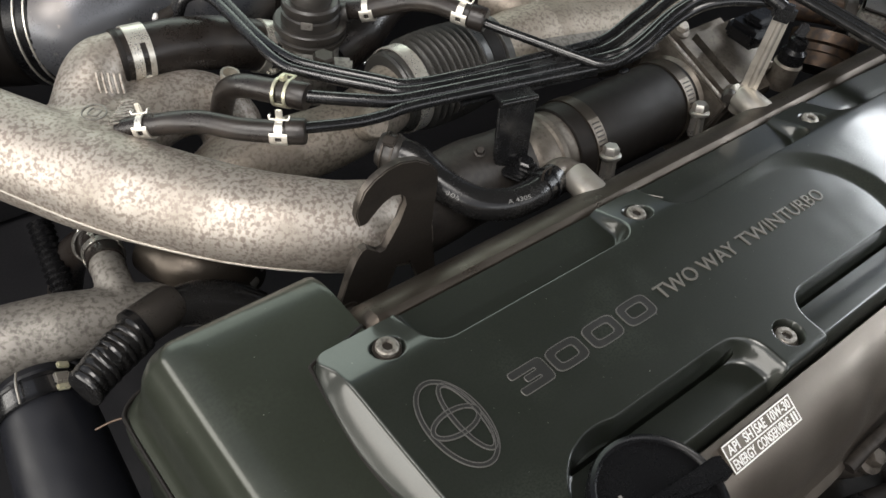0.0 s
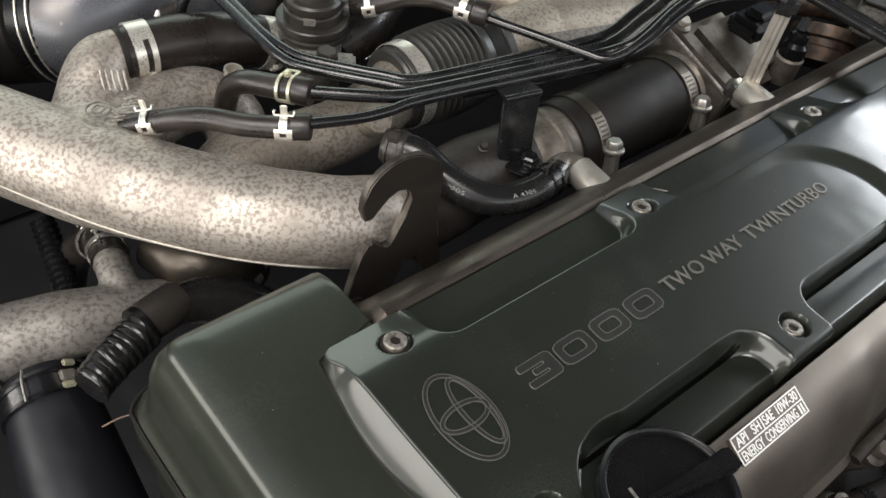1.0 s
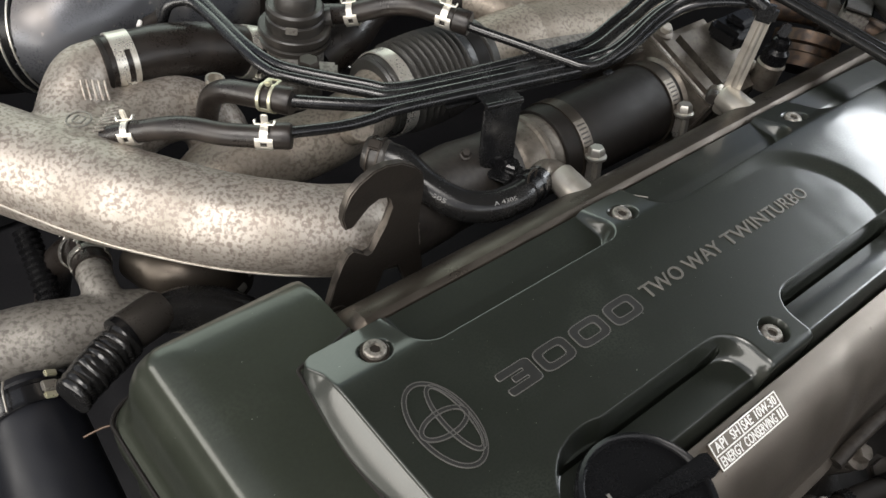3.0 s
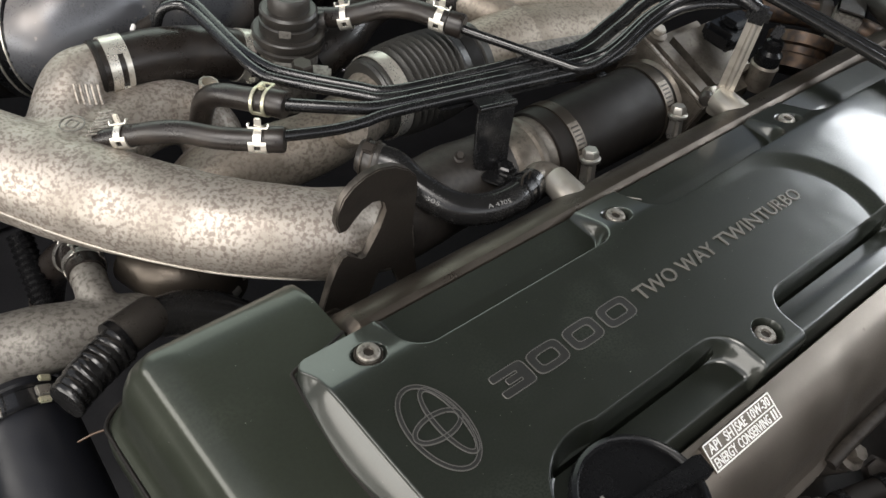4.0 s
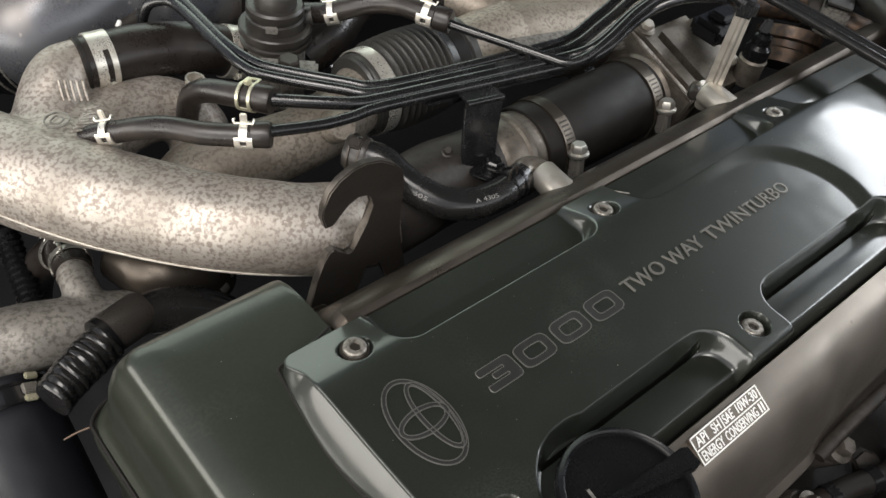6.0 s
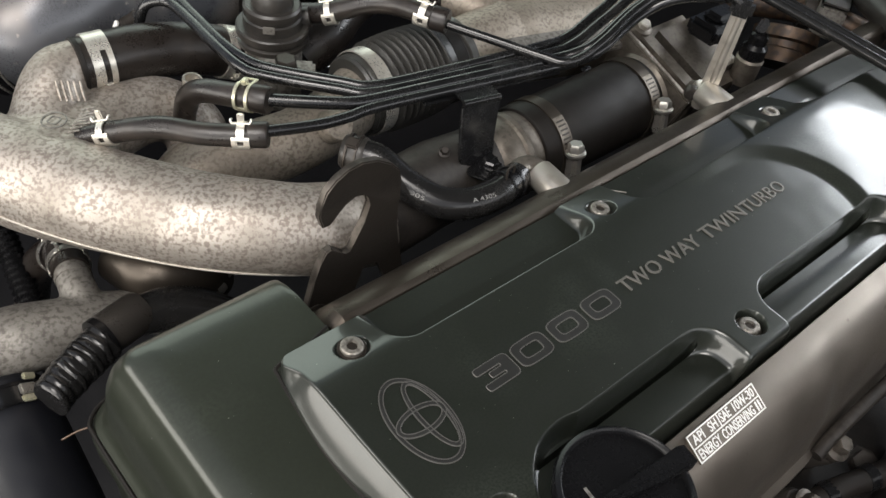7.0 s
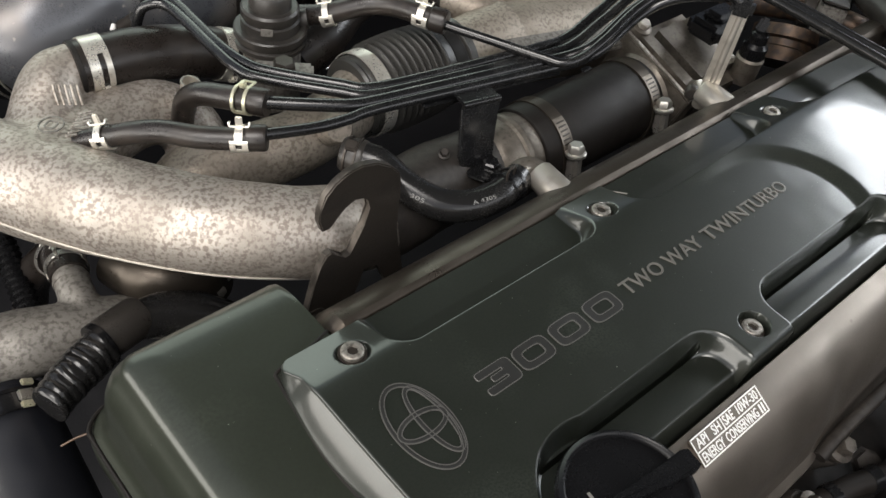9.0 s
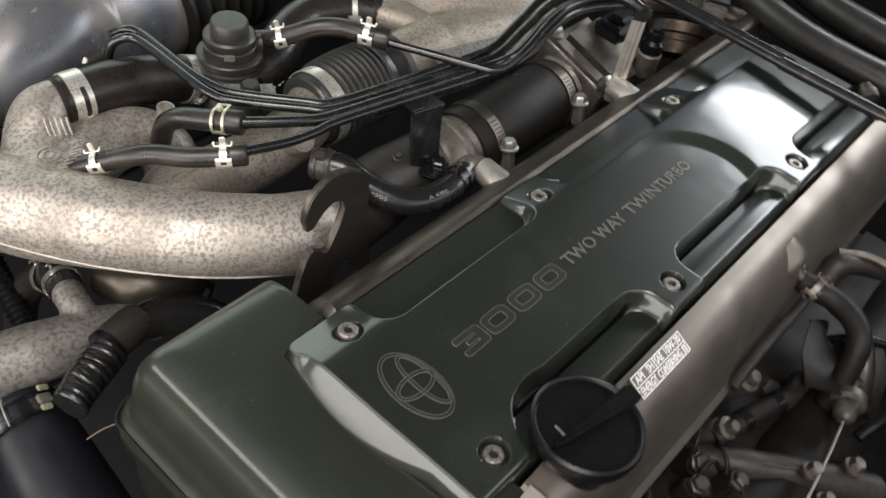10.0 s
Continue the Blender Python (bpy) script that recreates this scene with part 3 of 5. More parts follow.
prof = [(-0.1300 - 0.0365 * math.sin(a), -0.064 + 0.058 * math.cos(a)) for a in np.linspace(0, math.pi / 2, 15)]
prof = [(-0.1292, -0.13), (-0.1292, -0.0085)] + prof + [(-0.168, -0.075), (-0.172, -0.079), (-0.172, -0.088), (-0.166, -0.09), (-0.166, -0.13)]
intake_cover = thing("cam_cover", (0.27, -0.146, -0.13), "bronze-grey painted intake cam cover with rounded flank", "cam cover")
part("shell", extruded(prof, -0.012, 0.60, 130, True, bulge), BRONZE, intake_cover)
rim = block((-0.024, -0.168, -0.036), (0.010, -0.1305, -0.0105), 0.0035)
for v in rim.verts:  # the ledge slopes to the front
    v.co.z -= 0.55 * max(0.0, 0.004 - v.co.x)
part("ledge", rim, BRONZE, intake_cover)
prof = [(0.0205, -0.12), (0.0205, -0.0155), (0.0215, -0.0140)] + [(0.022 + 0.028 * math.sin(a), -0.045 + 0.0330 * math.cos(a)) for a in np.linspace(0.1, math.pi / 2, 13)] + [(0.0525, -0.060), (0.0525, -0.12)]
exhaust_cover = thing("cam_cover", (0.27, 0.035, -0.12), "dark brown-bronze painted exhaust cam cover beside the green cover", "cam cover")


def nose(x, y, z):
    k = max(0.0, (0.013 - x) / 0.007)
    return (x, y, z - 0.006 * k * k)


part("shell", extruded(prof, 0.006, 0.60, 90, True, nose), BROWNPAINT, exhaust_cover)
for bx, by, bz in ((0.197, 0.052, -0.0265), (0.374, 0.050, -0.0245)):
    part("boss", lathe((bx, by - 0.016, bz), (0, 1, 0.12), [(0, 0.0108), (0.022, 0.0100), (0.024, 0.0088)], 20), MACHINED, exhaust_cover, "bare machined boss")


def sticker():
    a, b, c = Vector((0.1005, -0.1335, -0.0042)), Vector((0.1560, -0.1335, -0.0042)), Vector((0.1005, -0.1465, -0.0112))
    ob = thing("oil_label", a, "white printed oil grade label on the bronze cam cover", "label")
    x, y = (b - a).normalized(), (a - c).normalized()
    z = x.cross(y)
    o = c + z * 0.0012
    m = Matrix(((x.x, y.x, z.x, o.x), (x.y, y.y, z.y, o.y), (x.z, y.z, z.z, o.z), (0, 0, 0, 1)))
    w, h = (b - a).length, (a - c).length
    fr, th = 0.0007, 0.0003
    for lo, hi in (((0, 0), (w, fr)), ((0, h - fr), (w, h)), ((0, 0), (fr, h)), ((w - fr, 0), (w, h)), ((0, h * 0.5 - fr / 2), (w, h * 0.5 + fr / 2)), ((w * 0.42, h * 0.5), (w * 0.42 + fr, h))):
        part("frame", block((*lo, 0), (*hi, th), 0, m), WHITE, ob)
    part("backing", block((0, 0, -0.0014), (w, h, -0.0001), 0, m), BRONZE, ob)
    for body, lo, hi, y0, y1 in (("API", 0.05, 0.20, 0.58, 0.92), ("SH", 0.28, 0.39, 0.58, 0.92), ("SAE", 0.45, 0.59, 0.58, 0.92), ("10W-30", 0.65, 0.96, 0.58, 0.92), ("ENERGY", 0.04, 0.34, 0.08, 0.42), ("CONSERVING", 0.38, 0.86, 0.08, 0.42), ("II", 0.90, 0.96, 0.08, 0.42)):
        part("print", words(body, w * lo, w * hi, h * y0, h * y1, 0, th, 0.012, m), WHITE, ob)


sticker()


def oil_cap():
    cx, cy = 0.0475, -0.1370
    ob = thing("oil_filler_cap", (cx, cy, -0.03), "black plastic oil filler cap with a bar grip", "oil cap")
    part("body", lathe((cx, cy, -0.030), (0, 0, 1), [(0, 0.022), (0.020, 0.0235), (0.0275, 0.0300), (0.0300, 0.0318), (0.0365, 0.0328), (0.0395, 0.0320), (0.0405, 0.0303), (0.0397, 0.0292), (0.0380, 0.0286), (0.0376, 0.001)], 56), PLASTIC, ob)
    m = pose(cx, cy, 0.0070, 0, 0, -9)
    bm = plate([(-0.027, -0.0014), (-0.010, -0.0036), (0.015, -0.0056), (0.034, -0.0064), (0.0380, -0.0050), (0.0380, 0.0042), (0.034, 0.0052), (0.010, 0.0026), (-0.027, 0.0008)], 0.0056, m, 0.0014)
    grip = part("grip", bm, PLASTIC, ob)
    part("mark", block((-0.0008, -0.005, 0), (0.0008, 0.005, 0.0004), 0, pose(0.0325, -0.1300, 0.0077, 0, 0, -8)), CASTDULL, ob, "pale arrow mark")
    part("mark", block((-0.0008, -0.0008, 0), (0.0035, 0.0008, 0.0004), 0, pose(0.0325, -0.1345, 0.0077, 0, 0, -8)), CASTDULL, ob)
    return ob


oil_cap()


# ---- timing cover ----
def timing_cover():
    ob = thing("timing_cover", (-0.045, -0.04, -0.30), "dark green timing belt cover with rounded front edge", "timing cover")
    x0, x1, y0, y1 = -0.0905, 0.0035, -0.21, 0.0750

    def loop(out, z, r):
        pts = []
        for cx, cy, a0 in ((x1 - 0.001, y1 + out - r, 90), (x0 - out + r, y1 + out - r, 90), (x0 - out + r, y0 + r, 180)):
            if cx > 0:
                pts += [(x1 + 0.0, y1 + out - 0.004), (x1 - 0.001, y1 + out - 0.001), (x1 - 0.004, y1 + out)]
            else:
                for k in range(9):
                    a = radians(a0 + 90 * k / 8)
                    pts.append((cx + r * math.cos(a), cy + r * math.sin(a)))
        pts += [(x1, y0)]
        return [(x, y, z) for x, y in pts]

    levels = [(-0.0340, -0.0152, 0.004), (-0.0260, -0.0154, 0.004), (-0.0200, -0.0158, 0.005), (-0.0150, -0.0164, 0.006), (-0.0110, -0.0172, 0.007), (-0.0075, -0.0182, 0.008), (-0.0045, -0.0196, 0.009), (-0.0022, -0.0213, 0.010), (-0.0006, -0.0234, 0.011), (0.0003, -0.0262, 0.012),
              (0.0030, -0.0300, 0.013), (0.0062, -0.0360, 0.016), (0.0088, -0.0450, 0.018), (0.0104, -0.0550, 0.020), (0.0114, -0.0640, 0.022), (0.0128, -0.0700, 0.022), (0.0150, -0.0740, 0.024),
              (0.0172, -0.0768, 0.024), (0.0188, -0.0795, 0.024), (0.0195, -0.0830, 0.024), (0.0190, -0.095, 0.024), (0.014, -0.105, 0.022), (0.014, -0.30, 0.022)]
    bm = bmesh.new()
    rows = [[bm.verts.new(p) for p in loop(*l)] for l in levels]
    k = len(rows[0])
    bm.faces.new(rows[0])
    for a, b in zip(rows, rows[1:]):
        for i in range(k):
            bm.faces.new((a[(i + 1) % k], a[i], b[i], b[(i + 1) % k]))
    bm.faces.new(rows[-1][::-1])
    bmesh.ops.recalc_face_normals(bm, faces=bm.faces)
    shell = part("shell", bm, GREENSOFT, ob)
    # black strip added to draw the dark gap between the two covers
    gap_strip = [(0.004, 0.0260, -0.0160), (-0.012, 0.0215, -0.0160), (-0.0305, 0.0190, -0.0158), (-0.0335, 0.0120, -0.0158), (-0.0368, -0.010, -0.0158), (-0.0395, -0.037, -0.0158), (-0.0385, -0.062, -0.0158), (-0.0345, -0.086, -0.0158), (-0.0315, -0.12, -0.0158)]
    part("gap_strip", swept(gap_strip, 0.0014, 8, 6), RUBBERDULL, shell, "black strip added for the dark gap along the seam")
    part("rim_seal", swept([(-0.1085, -0.19, -0.0775), (-0.1085, 0.0, -0.0775), (-0.1085, 0.066, -0.0775), (-0.1060, 0.0830, -0.0775), (-0.0900, 0.0915, -0.0775), (-0.06, 0.0925, -0.0775)], 0.0013, 8, 6), RUBBERDULL, ob)
    return ob


timing_cover()


# ---- lifting hook ----
def lifting_hook():
    ob = thing("lifting_hook", (0.06, 0.081, -0.10), "dark brown steel engine lifting hook, flat plate", "lifting hook")
    pts = [(0.034, 0.0), (0.031, 0.009), (0.032, 0.016), (0.035, 0.026), (0.041, 0.032), (0.049, 0.036), (0.058, 0.037), (0.069, 0.034), (0.079, 0.027), (0.086, 0.019), (0.088, 0.011), (0.088, -0.001), (0.088, -0.013), (0.089, -0.027), (0.092, -0.043), (0.097, -0.062), (0.103, -0.092), (0.093, -0.092), (0.077, -0.051), (0.065, -0.048), (0.064, -0.06), (0.053, -0.092), (0.019, -0.092), (0.03, -0.041), (0.034, -0.028), (0.037, -0.021), (0.041, -0.02), (0.051, -0.031), (0.055, -0.03), (0.058, -0.022), (0.063, -0.011), (0.067, 0.002), (0.065, 0.009), (0.062, 0.013), (0.055, 0.015), (0.048, 0.012), (0.043, 0.007), (0.039, 0.0)]
    m = Matrix(((1, 0, 0, 0), (0, 0, -1, 0.0778), (0, 1, 0, 0), (0, 0, 0, 1)))
    body = part("plate", plate(pts, 0.0052, m, 0.0008), DARKSTEEL, ob)
    body.data.materials.append(HARDWARE)  # the plate's edge is a lighter grey than the faces
    for p in body.data.polygons:
        p.material_index = int(abs(p.normal.y) < 0.5)
    hexagon((0.030, 0.073, -0.072), (0, -1, 0), 0.007, 0.006, 0.009, "bolt", ob, DARKSTEEL)
    return ob


lifting_hook()


# ---- cast intake pipes ----
def joined(name, bms, mat, parent, label="", voxel=0.0):
    """Several bmeshes as one mesh."""
    bm = bmesh.new()
    for b in bms:
        me = bpy.data.meshes.new("tmp")
        b.to_mesh(me)
        b.free()
        bm.from_mesh(me)
        bpy.data.meshes.remove(me)
    if voxel:
        me = bpy.data.meshes.new("tmp")
        bm.to_mesh(me)
        bm.free()
        o = new("tmp", me)
        r = o.modifiers.new("remesh", "REMESH")
        r.mode, r.voxel_size, r.use_smooth_shade = "VOXEL", voxel, True
        s = o.modifiers.new("smooth", "SMOOTH")
        s.factor, s.iterations = 0.5, 10
        done = bpy.data.meshes.new_from_object(o.evaluated_get(bpy.context.evaluated_depsgraph_get()))
        bm = bmesh.new()
        bm.from_mesh(done)
        bpy.data.objects.remove(o)
        bpy.data.meshes.remove(me)
        bpy.data.meshes.remove(done)
    return part(name, bm, mat, parent, label)


MAIN = [(-0.140, 0.350, -0.030), (-0.090, 0.268, -0.036), (-0.058, 0.220, -0.038), (-0.036, 0.190, -0.038), (-0.013, 0.162, -0.038), (0.010, 0.138, -0.038), (0.036, 0.118, -0.039),
        (0.062, 0.1080, -0.0450), (0.088, 0.1060, -0.0530), (0.150, 0.104, -0.0560), (0.200, 0.110, -0.061), (0.246, 0.112, -0.062)]
pipe = thing("intake_pipe", (0.0, 0.16, -0.07), "weathered mottled cast aluminium intake pipe with branches", "pipe")
casting = joined("casting", [
    swept([(-0.075, 0.246, -0.037), (-0.045, 0.2375, -0.0365), (-0.016, 0.2270, -0.042)], [0.026, 0.0285, 0.0235], 26),
    swept(MAIN[:9] + [(0.100, 0.1055, -0.0545)], [0.030, 0.032, 0.0325, 0.031, 0.030, 0.0292, 0.0287, 0.0287, 0.0287, 0.0280], 36, 8, wobble=0.0008),
    swept([(-0.052, 0.245, -0.042), (-0.036, 0.272, -0.030), (-0.022, 0.288, -0.017), (-0.008, 0.2905, -0.012), (0.006, 0.289, -0.012)], [0.026, 0.0235, 0.0205, 0.0172, 0.0150], 30, 8, wobble=0.0008),
    swept([(-0.045, 0.240, -0.042), (-0.015, 0.254, -0.040), (0.015, 0.262, -0.040), (0.038, 0.260, -0.045), (0.050, 0.250, -0.058), (0.048, 0.236, -0.070)], [0.027, 0.0245, 0.0225, 0.0220, 0.0220, 0.022], 28, 8, wobble=0.0008),
    swept([(0.010, 0.215, -0.075), (0.032, 0.215, -0.060), (0.046, 0.205, -0.060)], [0.018, 0.020, 0.018], 22),
], CAST, pipe, voxel=0.0016)
# the outlet's dark tone holds the shade past the hook as well as oil
part("outlet", swept([(0.086, 0.1062, -0.0535), (0.115, 0.1085, -0.0555), (0.150, 0.1130, -0.0575), (0.195, 0.1140, -0.0605), (0.240, 0.1130, -0.0620)], [0.0284, 0.0290, 0.0300, 0.0295, 0.0285], 36, 8, wobble=0.0010), CASTDARK, pipe, "oily outlet end, darkened for its shade")
seam = []
for k, (c, r, a) in enumerate(zip(MAIN[1:8], (0.0320, 0.0325, 0.0312, 0.0302, 0.0294, 0.0289, 0.0288), (44, 36, 24, 18, 15, 14, 14))):
    along = (Vector(MAIN[k + 2]) - Vector(MAIN[k])).normalized()
    view = (Vector((-0.19, -0.20, 0.36)) - Vector(c)).normalized()
    down = along.cross(view).normalized()
    out = (down * math.cos(radians(a)) + view * math.sin(radians(a)))
    out = (out - along * out.dot(along)).normalized()
    seam.append(tuple(Vector(c) + out * r))
part("casting_seam", swept(seam, 0.0007, 8, 6), MACHINED, casting, "bright raised parting line along the casting")
mark = pose(-0.0445, 0.2360, -0.0048, -4, -2, 30)
bm = outline_ring(oval(0, 0, 0.0076, 0.0076, 32), oval(0, 0, 0.0067, 0.0067, 32), 0, 0.0008)
bmesh.ops.transform(bm, matrix=mark, verts=bm.verts)
part("cast_mark", bm, CASTDULL, casting, "round foundry mark")
bm = outline_ring(oval(0, 0, 0.0036, 0.0036, 24, 4), oval(0, 0, 0.0028, 0.0028, 24, 4), 0, 0.0008)
bmesh.ops.transform(bm, matrix=mark, verts=bm.verts)
part("cast_mark", bm, CASTDULL, casting)
for k in range(5):
    x, y = -0.0290 + 0.0030 * k, 0.2670 - 0.0018 * k
    part("rib", swept([(x, y + 0.0005, -0.0015), (x - 0.001, y - 0.0035, -0.0062), (x - 0.0015, y - 0.0070, -0.0112)], 0.0008, 8, 4), CAST, casting)
for k in range(8):
    t = k / 7
    part("rib", swept([(-0.0410 + 0.015 * t, 0.2250 + 0.015 * t, -0.0068), (-0.0300 + 0.013 * t, 0.2260 + 0.015 * t, -0.0105 + 0.002 * t)], 0.0008, 6, 2), CAST, casting)

# hose that joins the casting's far end
end_hose = thing("intake_hose", (-0.150, 0.366, -0.03), "black rubber hose on the intake pipe's end", "hose")
part("hose", swept([(-0.128, 0.331, -0.031), (-0.150, 0.366, -0.030), (-0.185, 0.43, -0.032)], 0.0345, 30), RUBBERDULL, end_hose)
part("strap", band(basis((-0.146, 0.360, -0.030), (-0.53, 0.85, 0), (0, 0, 1)), 0.0345, 0.010, 0.0012), STEEL, end_hose)

# ---- thick hose from the casting's stub ----
big_hose = thing("intake_hose", (0.05, 0.294, -0.02), "thick black rubber hose between two pale clamps", "hose")
big_tube = part("hose", swept([(-0.0075, 0.2905, -0.0120), (0.010, 0.2890, -0.0120), (0.030, 0.2875, -0.0125), (0.053, 0.2860, -0.0165), (0.078, 0.2830, -0.0225), (0.096, 0.2800, -0.0290), (0.125, 0.2760, -0.0400)], [0.0180, 0.0178, 0.0182, 0.0186, 0.0184, 0.0178, 0.0175], 32), RUBBER, big_hose)
part("end_lip", lathe((-0.0080, 0.2906, -0.0120), (1, -0.10, 0), [(0, 0.0165), (0.001, 0.0184), (0.0035, 0.0186), (0.0045, 0.0176)], 30), RUBBERDULL, big_hose)
wide_clamp((0.0065, 0.2893, -0.0120), (1, -0.10, 0), (0.0, -0.85, 0.30), 0.0180, 0.0140, "wide pale zinc clamp on a thick black hose")
wide_clamp((0.0975, 0.2798, -0.0296), (1, -0.14, -0.37), (0.1, -0.9, 0.2), 0.0180, 0.0145, "wide pale zinc clamp on a thick black hose")

# ---- lower cast pipe, bellows and coupler ----
low_pipe = thing("turbo_pipe", (0.09, 0.19, -0.08), "mottled cast aluminium pipe below the vacuum hoses", "pipe")
part("casting", swept([(0.005, 0.205, -0.075), (0.030, 0.204, -0.058), (0.060, 0.197, -0.052), (0.095, 0.190, -0.047), (0.128, 0.193, -0.043), (0.158, 0.202, -0.040)], [0.024, 0.0245, 0.0235, 0.0225, 0.0225, 0.024], 32, wobble=0.0008), TANKCAST, low_pipe)
part("boss", lathe((0.112, 0.168, -0.026), (-0.1, -0.75, 0.6), [(-0.01, 0.012), (0.006, 0.0105), (0.008, 0.009)], 20), TANKCAST, low_pipe)

bellows = thing("air_bellows", (0.21, 0.203, -0.075), "black ribbed rubber intake bellows", "bellows")
rows = [(0.005, 0.024), (0.006, 0.0285), (0.008, 0.0300), (0.010, 0.0290), (0.012, 0.0300), (0.024, 0.0315)]
h = 0.024
for k in range(9):
    q = 0.0014 * math.sin(math.pi * (k + 0.5) / 9)
    rows += [(h + 0.0010, 0.0308 + q), (h + 0.0022, 0.0298 + q), (h + 0.0034, 0.0326 + q), (h + 0.0045, 0.0344 + q), (h + 0.0054, 0.0338 + q)]
    h += 0.0058
rows += [(h + 0.002, 0.0328), (h + 0.018, 0.0328), (h + 0.019, 0.0314), (h + 0.021, 0.0314), (h + 0.022, 0.0334), (h + 0.028, 0.0334), (h + 0.030, 0.028)]
part("bellows", lathe((0.146, 0.2030, -0.0400), (1, 0.02, 0), rows, 48), BELLOWS, bellows)
part("strap", band(basis((0.1645, 0.2034, -0.040), (1, 0.02, 0), (0, 0, 1)), 0.0312, 0.011, 0.0010), ZINC, bellows, "pale steel strap")
part("cuff_strap", band(basis((0.2350, 0.2048, -0.040), (1, 0.02, 0), (0, 0, 1)), 0.0323, 0.0105, 0.0009), RUBBERDULL, bellows)
part("outlet", lathe((0.246, 0.2052, -0.040), (1, 0.02, 0), [(0, 0.0265), (0.06, 0.030)], 32), TANKCAST, bellows)

coupler = thing("coupler_hose", (0.30, 0.100, -0.075), "thick black rubber coupler hose", "hose")
part("hose", lathe((0.2380, 0.1120, -0.0620), (1, 0, 0), [(0, 0.030), (0.001, 0.0325), (0.003, 0.0335), (0.131, 0.0335), (0.133, 0.0325), (0.134, 0.030)], 48), RUBBERDULL, coupler)
part("collar", lathe((0.204, 0.1125, -0.0615), (1, -0.012, -0.012), [(-0.006, 0.0270), (0, 0.0302), (0.003, 0.0312), (0.017, 0.0312), (0.0185, 0.0330), (0.0225, 0.0332), (0.0245, 0.0315), (0.034, 0.0305)], 44), FLANGE, coupler, "dull cast pipe collar with a raised bead")
worm_clamp((0.2580, 0.1120, -0.0620), (1, 0, 0), (0, -0.97, 0.21), 0.0335, 0.0105, "steel worm drive clamp with a hexagon screw")
worm_clamp((0.3600, 0.1120, -0.0620), (1, 0, 0), (0, -0.97, 0.21), 0.0335, 0.0105, "steel worm drive clamp with a hexagon screw")

# ---- throttle body ----
throttle = thing("throttle_unit", (0.42, 0.10, -0.09), "cast aluminium throttle body with bolted flange", "throttle body")
part("inlet", lathe((0.360, 0.1120, -0.062), (1, 0, 0), [(0, 0.0300), (0.010, 0.0300), (0.012, 0.034), (0.016, 0.036)], 36), FLANGE, throttle)
fm = pose(0, 0.112, -0.062, 16, 0, 0)
part("flange", block((0.3740, -0.040, -0.040), (0.3780, 0.040, 0.0365), 0.0015, fm), FLANGE, throttle)
part("gasket", block((0.3780, -0.039, -0.039), (0.3800, 0.039, 0.0360), 0, fm), CAST, throttle, "pale gasket edge")
flange = part("flange", block((0.3800, -0.041, -0.041), (0.3990, 0.041, 0.0375), 0.004, fm), FLANGE, throttle)
part("body", block((0.3990, -0.036, -0.038), (0.470, 0.038, 0.0340), 0.010, fm), FLANGE, throttle)
for y, z in ((-0.034, 0.0355), (0.034, 0.0355), (-0.034, -0.030)):
    at = fm @ Vector((0.3900, y, z))
    up = fm.to_3x3() @ Vector((0, 0, 1))
    part("bolt_boss", lathe(at, up, [(-0.012, 0.0085), (0.004, 0.0085), (0.005, 0.007)], 18), FLANGE, flange)
    hexagon(at + up * 0.005, up, 0.0052, 0.005, 0, "bolt", flange, MACHINED)
sensor = thing("position_sensor", (0.43, 0.10, -0.012), "black plastic sensor block on the throttle body", "sensor")
part("housing", block((0.414, 0.082, -0.014), (0.462, 0.112, 0.002), 0.004), PLASTIC, sensor)
part("housing", block((0.424, 0.088, 0.000), (0.445, 0.106, 0.008), 0.003), PLASTIC, sensor)
valve2 = thing("idle_valve", (0.47, 0.078, -0.04), "small dark valve with a pale metal base", "valve")
part("base", lathe((0.462, 0.070, -0.052), (0, 0, 1), [(0, 0.0110), (0.018, 0.0112), (0.022, 0.0118), (0.024, 0.0105)], 24), FLANGE, valve2)
part("housing", lathe((0.462, 0.070, -0.028), (0, 0, 1), [(0, 0.0105), (0.010, 0.0105), (0.013, 0.0075), (0.020, 0.0075), (0.022, 0.005)], 20), PLASTIC, valve2)
part("plug", block((-0.006, -0.004, 0), (0.006, 0.004, 0.013), 0.002, pose(0.464, 0.074, -0.009, 15, 25, 30)), PLASTIC, valve2)

# ---- upright bracket strip ----
strip = thing("support_strip", (0.385, 0.058, -0.03), "bare pressed steel strip bracket bolted to the cam cover", "bracket")
lie = basis((0.3765, 0.0545, -0.026), (-0.86, -0.50, 0), (0.50, -0.86, 0))
part("strip", plate(filleted([(-0.0075, -0.012), (0.0075, -0.014), (0.0062, 0.014), (0.0056, 0.074), (-0.0056, 0.076), (-0.0060, 0.012)], (0.004, 0.004, 0.004, 0.001, 0.001, 0.004)), 0.0020, lie, 0.0005), MACHINED, strip)
part("rib", swept([lie @ Vector((0.0008, y, 0.0014)) for y in (0.008, 0.016, 0.040, 0.070)], [0.0006, 0.0024, 0.0026, 0.0024], 10, 4), MACHINED, strip)
part("foot_bolt", lathe(lie @ Vector((-0.010, -0.002, -0.004)), (-0.86, -0.50, 0.1), [(0, 0.0055), (0.005, 0.0055), (0.007, 0.004)], 14), GREASY, strip)
part("end_sleeve", block((-0.0085, 0.070, -0.003), (0.0080, 0.084, 0.0065), 0.003, lie), TUBEPAINT, strip, "black sleeve on the strip's upper end")
